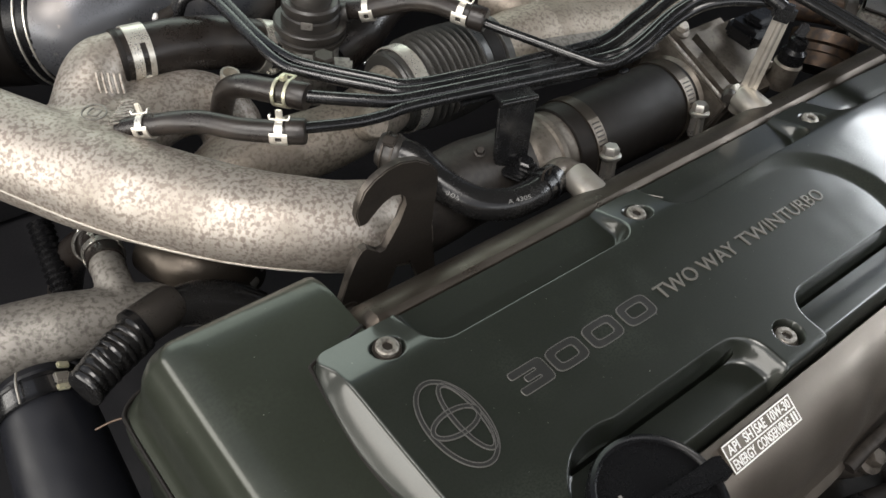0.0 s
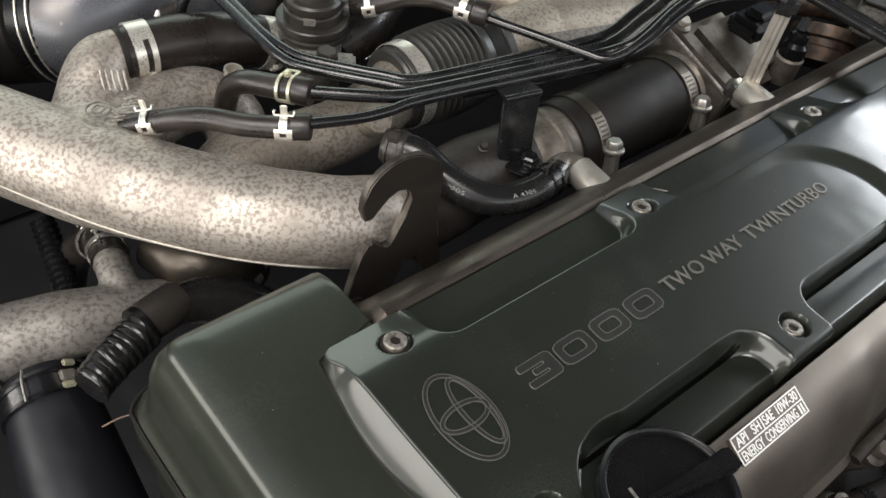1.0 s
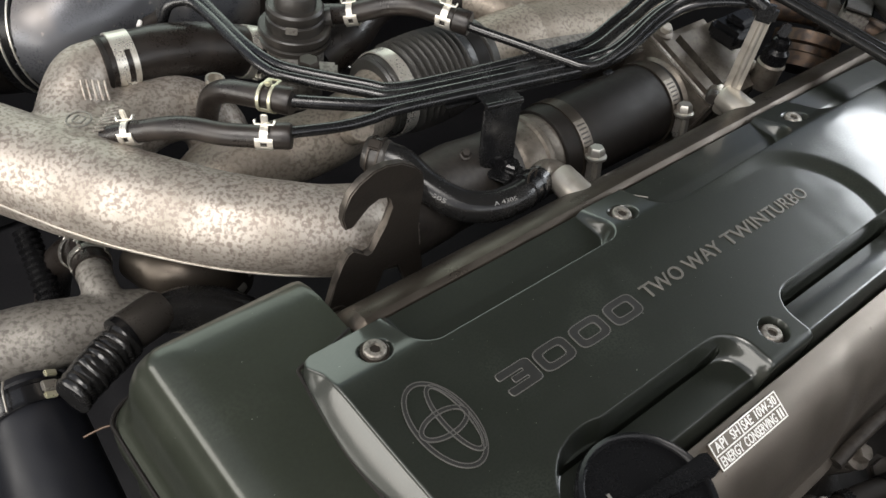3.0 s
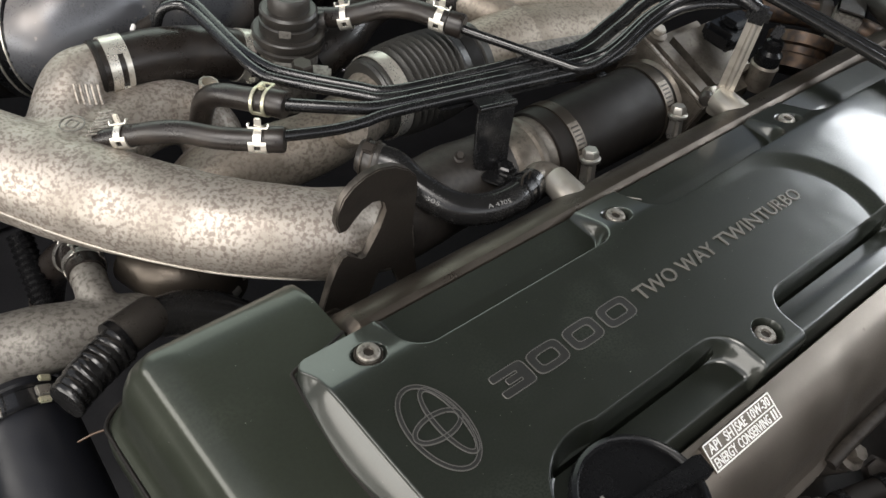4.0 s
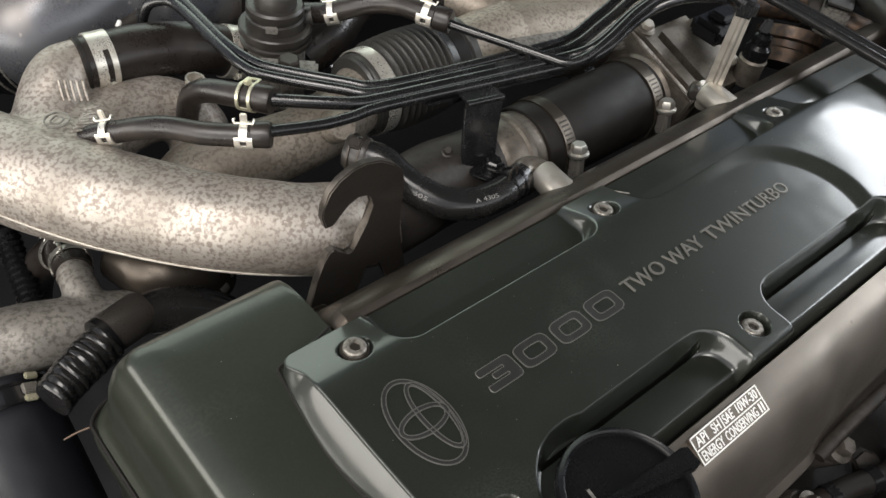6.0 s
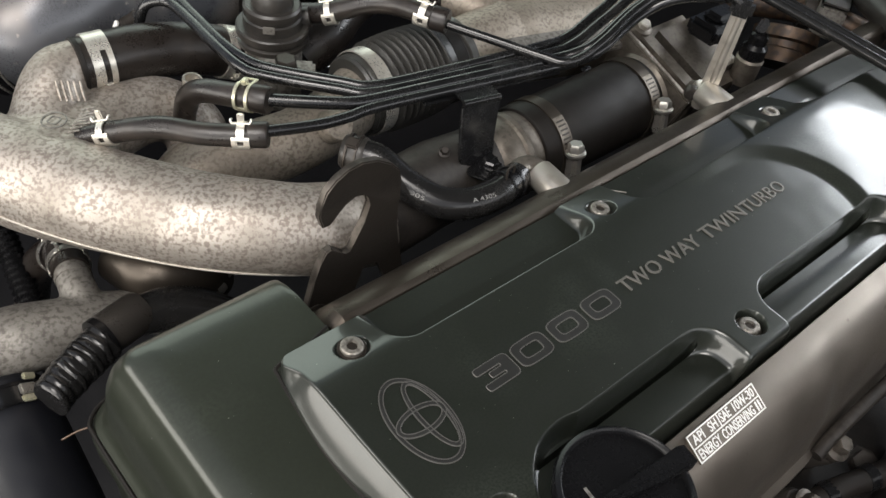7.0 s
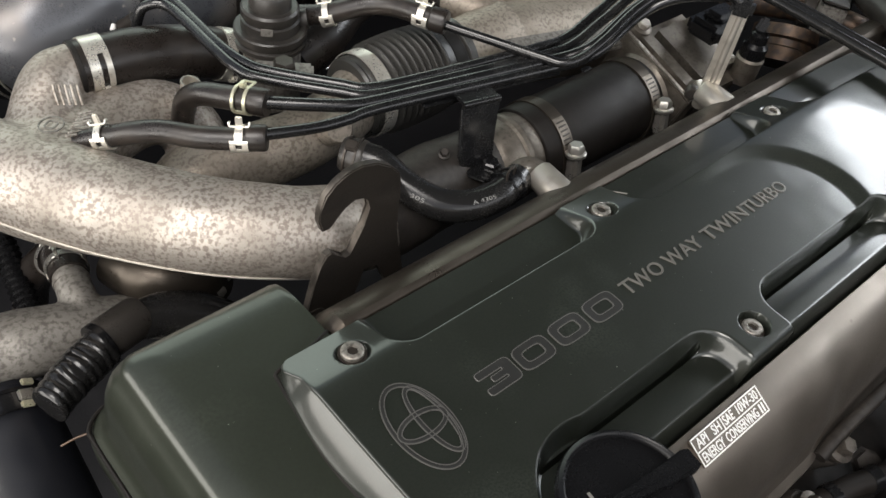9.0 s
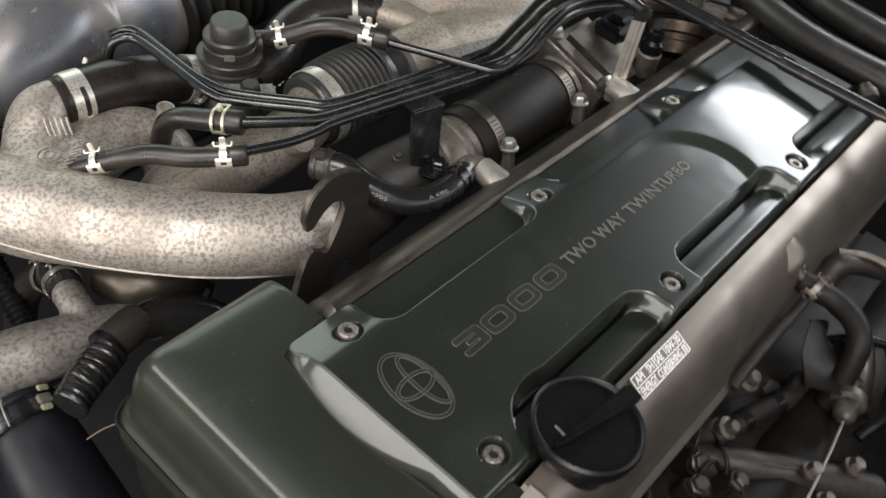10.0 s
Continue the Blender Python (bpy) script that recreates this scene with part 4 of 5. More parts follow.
part("end_arm", swept([lie @ Vector(v) for v in ((-0.002, 0.080, 0.001), (-0.014, 0.084, 0.000), (-0.034, 0.086, -0.002), (-0.060, 0.088, -0.004))], 0.0048, 14, 5), TUBEPAINT, strip)

# ---- vacuum pipes ----
pipes = thing("vacuum_pipes", (0.18, 0.12, 0.0), "bundle of black painted steel vacuum pipes on brackets", "pipe bundle")


def vacuum_pipe(r, *points):
    part("pipe", swept(points, r, 14, 6), TUBEPAINT, pipes)


vacuum_pipe(0.0036, (0.034, 0.1555, 0.0092), (0.049, 0.149, 0.0095), (0.075, 0.1395, 0.0098), (0.096, 0.136, 0.0098), (0.114, 0.1355, 0.0098), (0.155, 0.128, 0.0098), (0.242, 0.11, 0.01), (0.268, 0.099, 0.0165), (0.284, 0.0945, 0.024), (0.321, 0.097, 0.0375), (0.345, 0.085, 0.05), (0.385, 0.06, 0.052))
vacuum_pipe(0.0042, (0.05, 0.185, 0.0102), (0.063, 0.174, 0.0105), (0.088, 0.156, 0.0108), (0.106, 0.145, 0.0108), (0.121, 0.1405, 0.0108), (0.159, 0.133, 0.0108), (0.247, 0.116, 0.0108), (0.272, 0.1065, 0.016), (0.287, 0.1025, 0.023), (0.325, 0.106, 0.036), (0.348, 0.095, 0.049), (0.39, 0.069, 0.052))
vacuum_pipe(0.0036, (0.046, 0.31, -0.01), (0.051, 0.308, 0.005), (0.058, 0.303, 0.0105), (0.0645, 0.296, 0.0105), (0.066, 0.274, 0.0105), (0.0655, 0.237, 0.0105), (0.067, 0.211, 0.0105), (0.075, 0.195, 0.0105), (0.107, 0.1605, 0.0108), (0.122, 0.1475, 0.0108), (0.164, 0.138, 0.0108), (0.249, 0.123, 0.0108), (0.279, 0.118, 0.0135), (0.313, 0.119, 0.025), (0.35, 0.114, 0.042), (0.395, 0.078, 0.05))
vacuum_pipe(0.0036, (0.06, 0.323, 0.002), (0.0665, 0.312, 0.01), (0.071, 0.3, 0.0108), (0.071, 0.272, 0.0108), (0.0705, 0.239, 0.0108), (0.074, 0.215, 0.0108), (0.083, 0.1985, 0.0108), (0.112, 0.1665, 0.011), (0.127, 0.153, 0.011), (0.168, 0.144, 0.011), (0.254, 0.131, 0.011), (0.286, 0.129, 0.0115), (0.319, 0.131, 0.022), (0.358, 0.127, 0.039), (0.4, 0.086, 0.05))
vacuum_pipe(0.0033, (0.203, 0.192, 0.0185), (0.212, 0.173, 0.018), (0.229, 0.144, 0.017), (0.245, 0.1155, 0.0165), (0.253, 0.103, 0.0165), (0.266, 0.0975, 0.02), (0.284, 0.096, 0.029), (0.32, 0.099, 0.043), (0.345, 0.088, 0.056), (0.385, 0.064, 0.059))
part("bracket_strip", block((-0.055, -0.012, -0.0012), (0.055, 0.012, 0.0012), 0.001, pose(0.205, 0.1265, 0.0052, 0, 0, -10.5)), TUBEPAINT, pipes)
part("tab", block((0.268, 0.094, 0.008), (0.276, 0.098, 0.010), 0.0005), TUBEPAINT, pipes)
part("bracket_plate", plate([(0.1695, 0.1100), (0.1970, 0.1042), (0.1995, 0.1250), (0.1720, 0.1310)], 0.0022, pose(0, 0, 0.0078), 0.0006), TUBEPAINT, pipes)
part("bracket_bend", swept([(0.1697, 0.1102, 0.0084), (0.1968, 0.1045, 0.0084)], 0.0021, 10, 2), TUBEPAINT, pipes)
fall = Vector((-0.006, -0.0115, -0.042)).normalized()
side_way = Vector((0.978, -0.21, 0.0))
out_way = side_way.cross(fall).normalized()
leg = Matrix(((side_way.x, fall.x, out_way.x, 0.1833), (side_way.y, fall.y, out_way.y, 0.1071), (side_way.z, fall.z, out_way.z, 0.0075), (0, 0, 0, 1)))
part("bracket_leg", plate(filleted([(-0.0138, 0), (0.0138, 0), (0.0120, 0.024), (0.0118, 0.046), (-0.0105, 0.046), (-0.0140, 0.036)], (0.0005, 0.0005, 0.006, 0.004, 0.006, 0.010)), 0.0022, leg, 0.0008), TUBEPAINT, pipes)
part("leg_edge", swept([leg @ Vector(v) for v in ((-0.0138, 0.002, 0.001), (-0.0139, 0.020, 0.001), (-0.0136, 0.035, 0.001), (-0.0100, 0.0445, 0.002), (-0.0040, 0.048, 0.006))], 0.0014, 10, 5), TUBEPAINT, pipes)
part("bracket_foot", plate([(-0.0135, 0.0), (0.0135, 0.0), (0.0135, -0.010), (0.0075, -0.0180), (-0.0065, -0.0180), (-0.0135, -0.010)], 0.0022, pose(0.1810, 0.0995, -0.0370, 6, 0, -7), 0.0006), TUBEPAINT, pipes)
bolt((0.1590, 0.1100, -0.0270), (-0.25, -0.35, 0.9), 0.0032, 0.004, "small bolt head on the dark pipe", CASTDARK, 0.0042)
bolt((0.184, 0.0890, -0.0350), (0, 0, 1), 0.0062, 0.006, "black bolt on the pipe bracket's foot", TUBEPAINT, 0.008)

# ---- short hoses with spring clamps ----
def hose(points, r, label, mat=RUBBER):
    ob = thing("vacuum_hose", points[len(points) // 2], label, "hose")
    part("hose", swept(points, r, 22), mat, ob)
    return ob


def lip(at, axis, r, parent):
    part("lip", lathe(at, axis, [(-0.006, r * 0.98), (-0.005, r * 1.13), (0.0045, r * 1.15), (0.006, r * 1.05)], 22), RUBBER, parent)


H2 = [(-0.034, 0.2265, -0.0160), (-0.0255, 0.2185, -0.0105), (-0.0165, 0.2080, -0.0045), (-0.008, 0.197, 0.0018), (0.002, 0.187, 0.0048), (0.015, 0.1715, 0.006), (0.030, 0.159, 0.007), (0.040, 0.150, 0.0088)]
lip((0.0415, 0.1500, 0.0090), (0.75, -0.63, 0.12), 0.0070, hose(H2, 0.0069, "short wavy black rubber vacuum hose with pale clamps"))
H1 = [(0.037, 0.236, -0.045), (0.0368, 0.232, -0.028), (0.036, 0.225, -0.012), (0.038, 0.218, -0.003), (0.0415, 0.2085, 0.003), (0.048, 0.195, 0.0068), (0.054, 0.185, 0.009), (0.060, 0.175, 0.0105)]
lip((0.0600, 0.1765, 0.0106), (0.53, -0.84, 0.1), 0.0077, hose(H1, 0.0076, "short black rubber elbow hose with a yellow zinc clamp"))
spring_clamp((-0.0225, 0.2152, -0.0085), (0.62, -0.68, 0.36), (0.10, 0.30, 0.93), 0.0071, 0.0095, "pale zinc spring clamp on a thin black hose")
spring_clamp((0.0340, 0.1555, 0.0078), (0.76, -0.64, 0.08), (0, 0.3, 0.95), 0.0071, 0.0100, "pale zinc spring clamp on a thin black hose")
spring_clamp((0.0545, 0.1843, 0.0090), (0.53, -0.84, 0.15), (-0.2, -0.75, 0.6), 0.0080, 0.0100, "yellow zinc spring clamp on a black elbow hose", YELLOWZINC, 0.005, True)
H3 = [(0.150, 0.264, -0.004), (0.160, 0.2485, 0.002), (0.170, 0.239, 0.008), (0.182, 0.229, 0.014), (0.193, 0.2165, 0.017), (0.200, 0.2000, 0.019), (0.210, 0.179, 0.019)]
lip((0.2085, 0.1825, 0.0190), (0.5, -0.87, 0), 0.0076, hose(H3, 0.0075, "short black rubber hose from the valve to a steel pipe"))
spring_clamp((0.1615, 0.2465, 0.0028), (0.65, -0.62, 0.3), (0, 0.2, 0.95), 0.0078, 0.0090, "pale zinc spring clamp on a short black hose")
spring_clamp((0.2030, 0.1930, 0.0190), (0.48, -0.87, 0), (0, 0.25, 0.95), 0.0078, 0.0105, "pale zinc spring clamp on a short black hose")
stub = thing("pipe_stub", (0.046, 0.243, -0.034), "pale hollow metal stub on the cast pipe's branch", "stub")
part("tube", lathe((0.046, 0.243, -0.034), (0.1, -0.1, 1), [(0, 0.0060), (0.020, 0.0060), (0.0225, 0.0066), (0.0240, 0.0064), (0.0240, 0.0050), (0.018, 0.0046)], 24), MACHINED, stub)

# ---- breather hose with moulded marks ----
BH = [(0.096, 0.1270, -0.012), (0.1045, 0.1130, -0.012), (0.112, 0.094, -0.020), (0.124, 0.0755, -0.0265), (0.140, 0.0645, -0.0280), (0.158, 0.0605, -0.0270), (0.174, 0.0625, -0.0265), (0.1855, 0.0655, -0.0275)]
breather = hose(BH, [0.0100, 0.0100, 0.0102, 0.0104, 0.0104, 0.0104, 0.0104, 0.0104], "curved black breather hose with white stamped numbers", GLOSSRUBBER)
fitting_end = part("end_fitting", lathe((0.092, 0.133, -0.0125), (0.55, -0.83, 0), [(0, 0.0100), (0.002, 0.0112), (0.013, 0.0116), (0.015, 0.0108), (0.016, 0.0102)], 24), VALVE, breather, "grey rubber hose end")
for k in (0.004, 0.0105):
    part("wire", band(basis((0.092 + 0.55 * k, 0.133 - 0.83 * k, -0.0125), (0.55, -0.83, 0), (0, 0, 1)), 0.0113, 0.0013, 0.0011), DARKSTEEL, fitting_end)
part("wire", block((0.011, -0.0035, -0.004), (0.014, 0.0035, 0.004), 0.001, basis((0.0960, 0.127, -0.0125), (0.55, -0.83, 0), (-0.3, -0.2, 0.9))), DARKSTEEL, fitting_end)
for x in (0.1690, 0.1770):
    part("strap", band(basis((x, 0.0620 + 0.12 * (x - 0.169), -0.0266), (0.98, 0.16, -0.06), (0, -0.3, 0.9)), 0.0105, 0.0022, 0.0011), PLASTIC, breather)
part("strap", band(basis((0.173, 0.0625, -0.0268), (0.98, 0.16, -0.06), (0, -0.3, 0.9)), 0.0105, 0.009, 0.0012, -25, 25, 8), PLASTIC, breather)
part("ear", swept([(0.1670, 0.0600, -0.0170), (0.1662, 0.0598, -0.0085), (0.1735, 0.0612, -0.0085), (0.1740, 0.0612, -0.0170)], 0.0008, 8, 3), DARKSTEEL, breather)


def stamp(body, centre, along, toward, length, height, parent):
    """White stamped characters centred on a curved surface's crest."""
    m = basis(centre, toward, along)
    part("print", words(body, -length / 2, length / 2, -height / 2, height / 2, 0, 0.0003, -0.012, m), STAMP, parent)


stamp("A 4305", (0.1445, 0.0562, -0.0185), (1, -0.20, -0.02), (-0.10, -0.57, 0.82), 0.0168, 0.0027, breather)
stamp("305", (0.1099, 0.0799, -0.0182), (0.62, -0.74, -0.25), (-0.73, -0.5, 0.46), 0.0092, 0.0027, breather)
nip = thing("breather_union", (0.200, 0.060, -0.03), "bare aluminium union on the cam cover", "union")
part("tube", swept([(0.2040, 0.0440, -0.0380), (0.2035, 0.0560, -0.0330), (0.2000, 0.0660, -0.0290), (0.1930, 0.0690, -0.0280), (0.1830, 0.0655, -0.0275)], [0.0100, 0.0098, 0.0094, 0.0090, 0.0085], 22), FLANGE, nip)
part("shoulder", lathe((0.2040, 0.0420, -0.0390), (0, 0.9, 0.4), [(0, 0.0118), (0.008, 0.0118), (0.011, 0.0100)], 24), FLANGE, nip)


# ---- diverter valve ----
valve = thing("diverter_valve", (0.125, 0.262, -0.06), "black round diverter valve with stepped cap", "valve")
VX, VY = 0.1240, 0.2630
part("body", lathe((VX, VY, -0.065), (0, 0, 1), [(0, 0.0215), (0.046, 0.0215), (0.048, 0.021)], 32), CASTDULL, valve, "pale metal lower body")
part("flange", lathe((VX, VY, -0.017), (0, 0, 1), [(0, 0.0248), (0.001, 0.0258), (0.004, 0.0258), (0.005, 0.0240), (0.007, 0.0240), (0.008, 0.0258), (0.012, 0.0258), (0.013, 0.0248)], 40), VALVE, valve)
part("upper_body", lathe((VX, VY, -0.004), (0, 0, 1), [(0, 0.0205), (0.007, 0.0205), (0.008, 0.0192), (0.010, 0.0203), (0.015, 0.0203), (0.0165, 0.0188)], 36), VALVE, valve)
part("cap", lathe((VX, VY, 0.0125), (0, 0, 1), [(0, 0.0148), (0.009, 0.0145), (0.011, 0.0132)], 32), VALVE, valve)
part("plate", block((-0.0028, -0.0042, -0.0006), (0.0028, 0.0042, 0.0006), 0.0004, basis((0.1108, 0.2468, 0.003), (-0.62, -0.78, 0.05), (0, 0, 1))), CASTDULL, valve, "small pale type plate")
part("nozzle", lathe((0.138, 0.2640, -0.006), (0.75, -0.55, 0.25), [(0, 0.0075), (0.016, 0.0075)], 18), VALVE, valve)
part("foot", block((-0.020, -0.010, -0.003), (0.020, 0.012, 0.003), 0.002, pose(0.101, 0.212, -0.006, 0, 0, -35)), CASTDULL, valve)
bolt((0.098, 0.2065, -0.003), (0, 0, 1), 0.0078, 0.0125, "dark hexagon bolt on the valve's foot", DARKSTEEL, 0.009)
wide_clamp((0.167, 0.280, -0.045), (0.8, 0.35, 0), (0, -1, 0.3), 0.021, 0.012, "dull steel clamp on a black hose", STEEL)
back_hose = thing("intake_hose", (0.17, 0.28, -0.05), "black rubber hose behind the diverter valve", "hose")
part("hose", swept([(0.150, 0.270, -0.045), (0.176, 0.272, -0.034), (0.206, 0.283, -0.024), (0.235, 0.285, -0.020), (0.262, 0.272, -0.020), (0.283, 0.254, -0.022)], [0.0205, 0.0195, 0.0178, 0.0170, 0.0168, 0.0168], 26), RUBBER, back_hose)
part("end_lip", lathe((0.279, 0.258, -0.0217), (0.75, -0.66, -0.05), [(-0.002, 0.0165), (0, 0.0178), (0.005, 0.0178), (0.006, 0.0160)], 26), RUBBERDULL, back_hose)
spring_clamp((0.2645, 0.2700, -0.0200), (0.80, -0.60, 0), (-0.1, 0.1, 0.95), 0.0170, 0.0100, "pale zinc spring clamp on a black arched hose")

# ---- large air duct ----
duct = thing("air_duct", (0.03, 0.36, -0.08), "large dusty black air duct across the bay", "duct")
RIM, ALONG = Vector((-0.019, 0.371, -0.031)), Vector((0.67, -0.68, 0.30)).normalized()
part("duct", swept([tuple(RIM - ALONG * 0.004), tuple(RIM + ALONG * 0.014), (0.024, 0.373, -0.022), (0.060, 0.394, -0.032), (0.105, 0.407, -0.042), (0.150, 0.414, -0.052)], [0.0385, 0.0405, 0.0500, 0.0560, 0.056, 0.053], 40, 10), DUCT, duct)
part("rim", lathe(RIM - ALONG * 0.012, ALONG, [(0, 0.038), (0.003, 0.0418), (0.022, 0.0420), (0.025, 0.038)], 44), PLASTIC, duct)
for q in (0.0, 0.008):
    part("rim_wire", band(basis(RIM + ALONG * q, ALONG, (0, 0, 1)), 0.0418, 0.0012, 0.0012), ZINC, duct)
part("sleeve", lathe(RIM - ALONG * 0.110, ALONG, [(0, 0.0400), (0.090, 0.0405), (0.096, 0.040), (0.099, 0.036)], 40), RUBBERDULL, duct)
rows = []
for k in range(7):
    rows += [(k * 0.016, 0.044), (k * 0.016 + 0.004, 0.052), (k * 0.016 + 0.008, 0.052), (k * 0.016 + 0.012, 0.044)]
part("bellows", lathe((0.150, 0.405, -0.050), (1, 0.12, 0), rows, 36), RUBBERDULL, duct)
fit_a = thing("pipe_union", (0.046, 0.326, -0.02), "small steel pipe union with a white plug", "union")
part("tube", swept([(0.036, 0.336, -0.022), (0.044, 0.326, -0.016), (0.050, 0.316, -0.006)], 0.0050, 14), CASTDARK, fit_a)
part("plug", lathe((0.0385, 0.328, -0.016), (-0.6, -0.5, 0.6), [(0, 0.0028), (0.003, 0.0028), (0.004, 0.002)], 16), WHITE, fit_a)

# ---- surge tank beyond the bellows ----
tank = thing("inlet_casting", (0.36, 0.24, -0.12), "pale mottled cast inlet housing behind the pipes", "casting")
joined("casting", [
    swept([(0.280, 0.256, -0.022), (0.292, 0.240, -0.024), (0.305, 0.220, -0.032), (0.320, 0.200, -0.048)], [0.0165, 0.0185, 0.0200, 0.022], 28, wobble=0.0025),
    swept([(0.300, 0.285, -0.050), (0.345, 0.250, -0.046), (0.390, 0.222, -0.046), (0.450, 0.195, -0.050)], [0.036, 0.040, 0.042, 0.042], 30, wobble=0.003),
    swept([(0.280, 0.206, -0.044), (0.320, 0.204, -0.048), (0.400, 0.190, -0.055)], [0.030, 0.034, 0.036], 28, wobble=0.002),
], TANKCAST, tank, voxel=0.0024)
part("ledge", block((-0.052, -0.022, -0.003), (0.070, 0.004, 0.003), 0.0015, pose(0.318, 0.166, -0.020, 14, 5, -8)), CASTDULL, tank, "flat dull casting ledge")

# ---- pipe across the rear ----
rear_rail = thing("fuel_pipe", (0.45, -0.03, 0.02), "slim double steel fuel pipe across the cover", "pipe")
part("pipe", swept([(0.486, 0.170, 0.007), (0.482, 0.080, 0.012), (0.478, 0.006, 0.015), (0.472, -0.052, 0.018), (0.467, -0.136, 0.022), (0.462, -0.230, 0.026)], 0.0042, 16), RAILPAINT, rear_rail)
part("pipe", swept([(0.497, 0.170, 0.007), (0.493, 0.080, 0.012), (0.489, 0.006, 0.015), (0.483, -0.050, 0.018)], 0.0036, 16), RAILPAINT, rear_rail)
part("sleeve", swept([(0.4735, -0.042, 0.0175), (0.467, -0.136, 0.022)], 0.0058, 16), RAILPAINT, rear_rail)

# ---- left side water outlet ----
water = thing("water_outlet", (-0.09, 0.19, -0.15), "mottled cast aluminium water outlet with a side branch", "pipe")
joined("casting", [
    swept([(-0.165, 0.208, -0.135), (-0.130, 0.199, -0.126), (-0.102, 0.191, -0.124), (-0.072, 0.186, -0.126), (-0.045, 0.184, -0.132), (-0.015, 0.178, -0.145)], [0.024, 0.0235, 0.0225, 0.019, 0.016, 0.015], 28, wobble=0.0008),
    swept([(-0.067, 0.184, -0.124), (-0.063, 0.204, -0.116), (-0.0595, 0.225, -0.114)], [0.0135, 0.0120, 0.0110], 22),
], CASTDULL, water, voxel=0.0015)
part("bead", band(basis((-0.0610, 0.2155, -0.1148), (0.2, 0.95, 0.1), (0, 0, 1)), 0.0108, 0.003, 0.0012), CASTDULL, water)
part("flange", lathe((-0.150, 0.2045, -0.131), (-0.97, 0.24, -0.2), [(-0.004, 0.024), (-0.003, 0.0265), (0.004, 0.0265), (0.005, 0.024)], 30), CASTDULL, water)
branch_hose = thing("water_hose", (-0.056, 0.245, -0.12), "thin black water hose with wire clamps", "hose")
part("hose", swept([(-0.0605, 0.219, -0.114), (-0.056, 0.240, -0.118), (-0.058, 0.262, -0.135), (-0.070, 0.278, -0.165), (-0.08, 0.285, -0.22)], 0.0125, 20), RUBBER, branch_hose)
spring_clamp((-0.0578, 0.230, -0.1155), (0.2, 0.95, -0.15), (-0.4, 0, 0.9), 0.0128, 0.010, "shiny wire spring clamp on a thin hose", STEEL, 0.006)
spring_clamp((-0.0575, 0.2500, -0.1255), (0.0, 0.85, -0.5), (-0.4, 0, 0.9), 0.0128, 0.009, "shiny wire spring clamp on a thin hose", STEEL, 0.006)
loom = thing("wiring_loom", (-0.09, 0.22, -0.17), "black corrugated wiring sleeve", "wiring loom")
rows = []
for k in range(22):
    rows += [(k * 0.005, 0.0075), (k * 0.005 + 0.0025, 0.0095)]
part("sleeve", lathe((-0.090, 0.205, -0.185), (0.1, 0.75, 0.35), rows, 16), PLASTIC, loom)
corr = thing("corrugated_tube", (-0.09, 0.148, -0.12), "black shiny corrugated wiring tube", "tube")
rows = []
for k in range(6, 16):
    q, h = 1.0 + 0.02 * math.sin(k * 2.3), k * 0.0047 + 0.0005 * math.sin(k * 1.7)
    rows += [(h, 0.0128), (h + 0.0008, 0.0133 * q), (h + 0.0020, 0.0135 * q), (h + 0.0032, 0.0134 * q), (h + 0.0041, 0.0129)]
bm = lathe((-0.1395, 0.1225, -0.1100), (0.92, 0.36, 0.045), [(0.0282, 0.0)] + rows, 36)
for v in bm.verts:  # wrinkled tape over the ribs, the end turning down
    v.co += Vector((0.10, -0.45, -0.9)) * 5.0 * max(0.0, -0.088 - v.co.x) ** 2
    v.co += Vector((0.6, -0.2, 0.7)) * 0.0016 * noise.noise(v.co * 110)
part("tube", bm, GLOSSRUBBER, corr)
part("clip", lathe((-0.0700, 0.1522, -0.1060), (0.95, 0.28, 0.02), [(-0.0035, 0.0126), (-0.003, 0.0144), (0.0015, 0.0144), (0.002, 0.0130)], 28), PLASTIC, corr)
part("sleeve", lathe((-0.069, 0.1530, -0.1055), (0.97, 0.20, 0.0), [(0, 0.0118), (0.001, 0.0138), (0.027, 0.0138), (0.030, 0.0124)], 28), VALVE, corr)
part("elbow", swept([(-0.048, 0.1570, -0.1070), (-0.028, 0.1560, -0.1110), (-0.008, 0.149, -0.118), (0.010, 0.136, -0.130), (0.020, 0.124, -0.150)], [0.0125, 0.0145, 0.0155, 0.0150, 0.014], 26), GLOSSRUBBER, corr)
lower_pipe = thing("lower_pipe", (-0.02, 0.19, -0.13), "dull cast pipe below the intake pipe", "pipe")
# a dull beige casting; the dark brown tone stands in for its shade
part("casting", swept([(-0.034, 0.222, -0.122), (-0.022, 0.203, -0.118), (-0.008, 0.190, -0.118), (0.010, 0.182, -0.124), (0.025, 0.18, -0.14)], [0.012, 0.020, 0.022, 0.020, 0.014], 28), BROWNPAINT, lower_pipe)
part("lug", lathe((-0.030, 0.214, -0.112), (-0.2, 0.1, 1), [(-0.010, 0.006), (0.004, 0.005), (0.005, 0.004)], 14), BROWNPAINT, lower_pipe)
fitting = thing("pipe_fitting", (0.026, 0.171, -0.128), "small oily metal fitting behind the timing cover", "fitting")
part("fitting", lathe((0.015, 0.168, -0.130), (0.8, 0.3, 0.3), [(0, 0.007), (0.006, 0.007), (0.008, 0.004), (0.016, 0.004), (0.018, 0.007), (0.026, 0.007)], 14), STEEL, fitting)
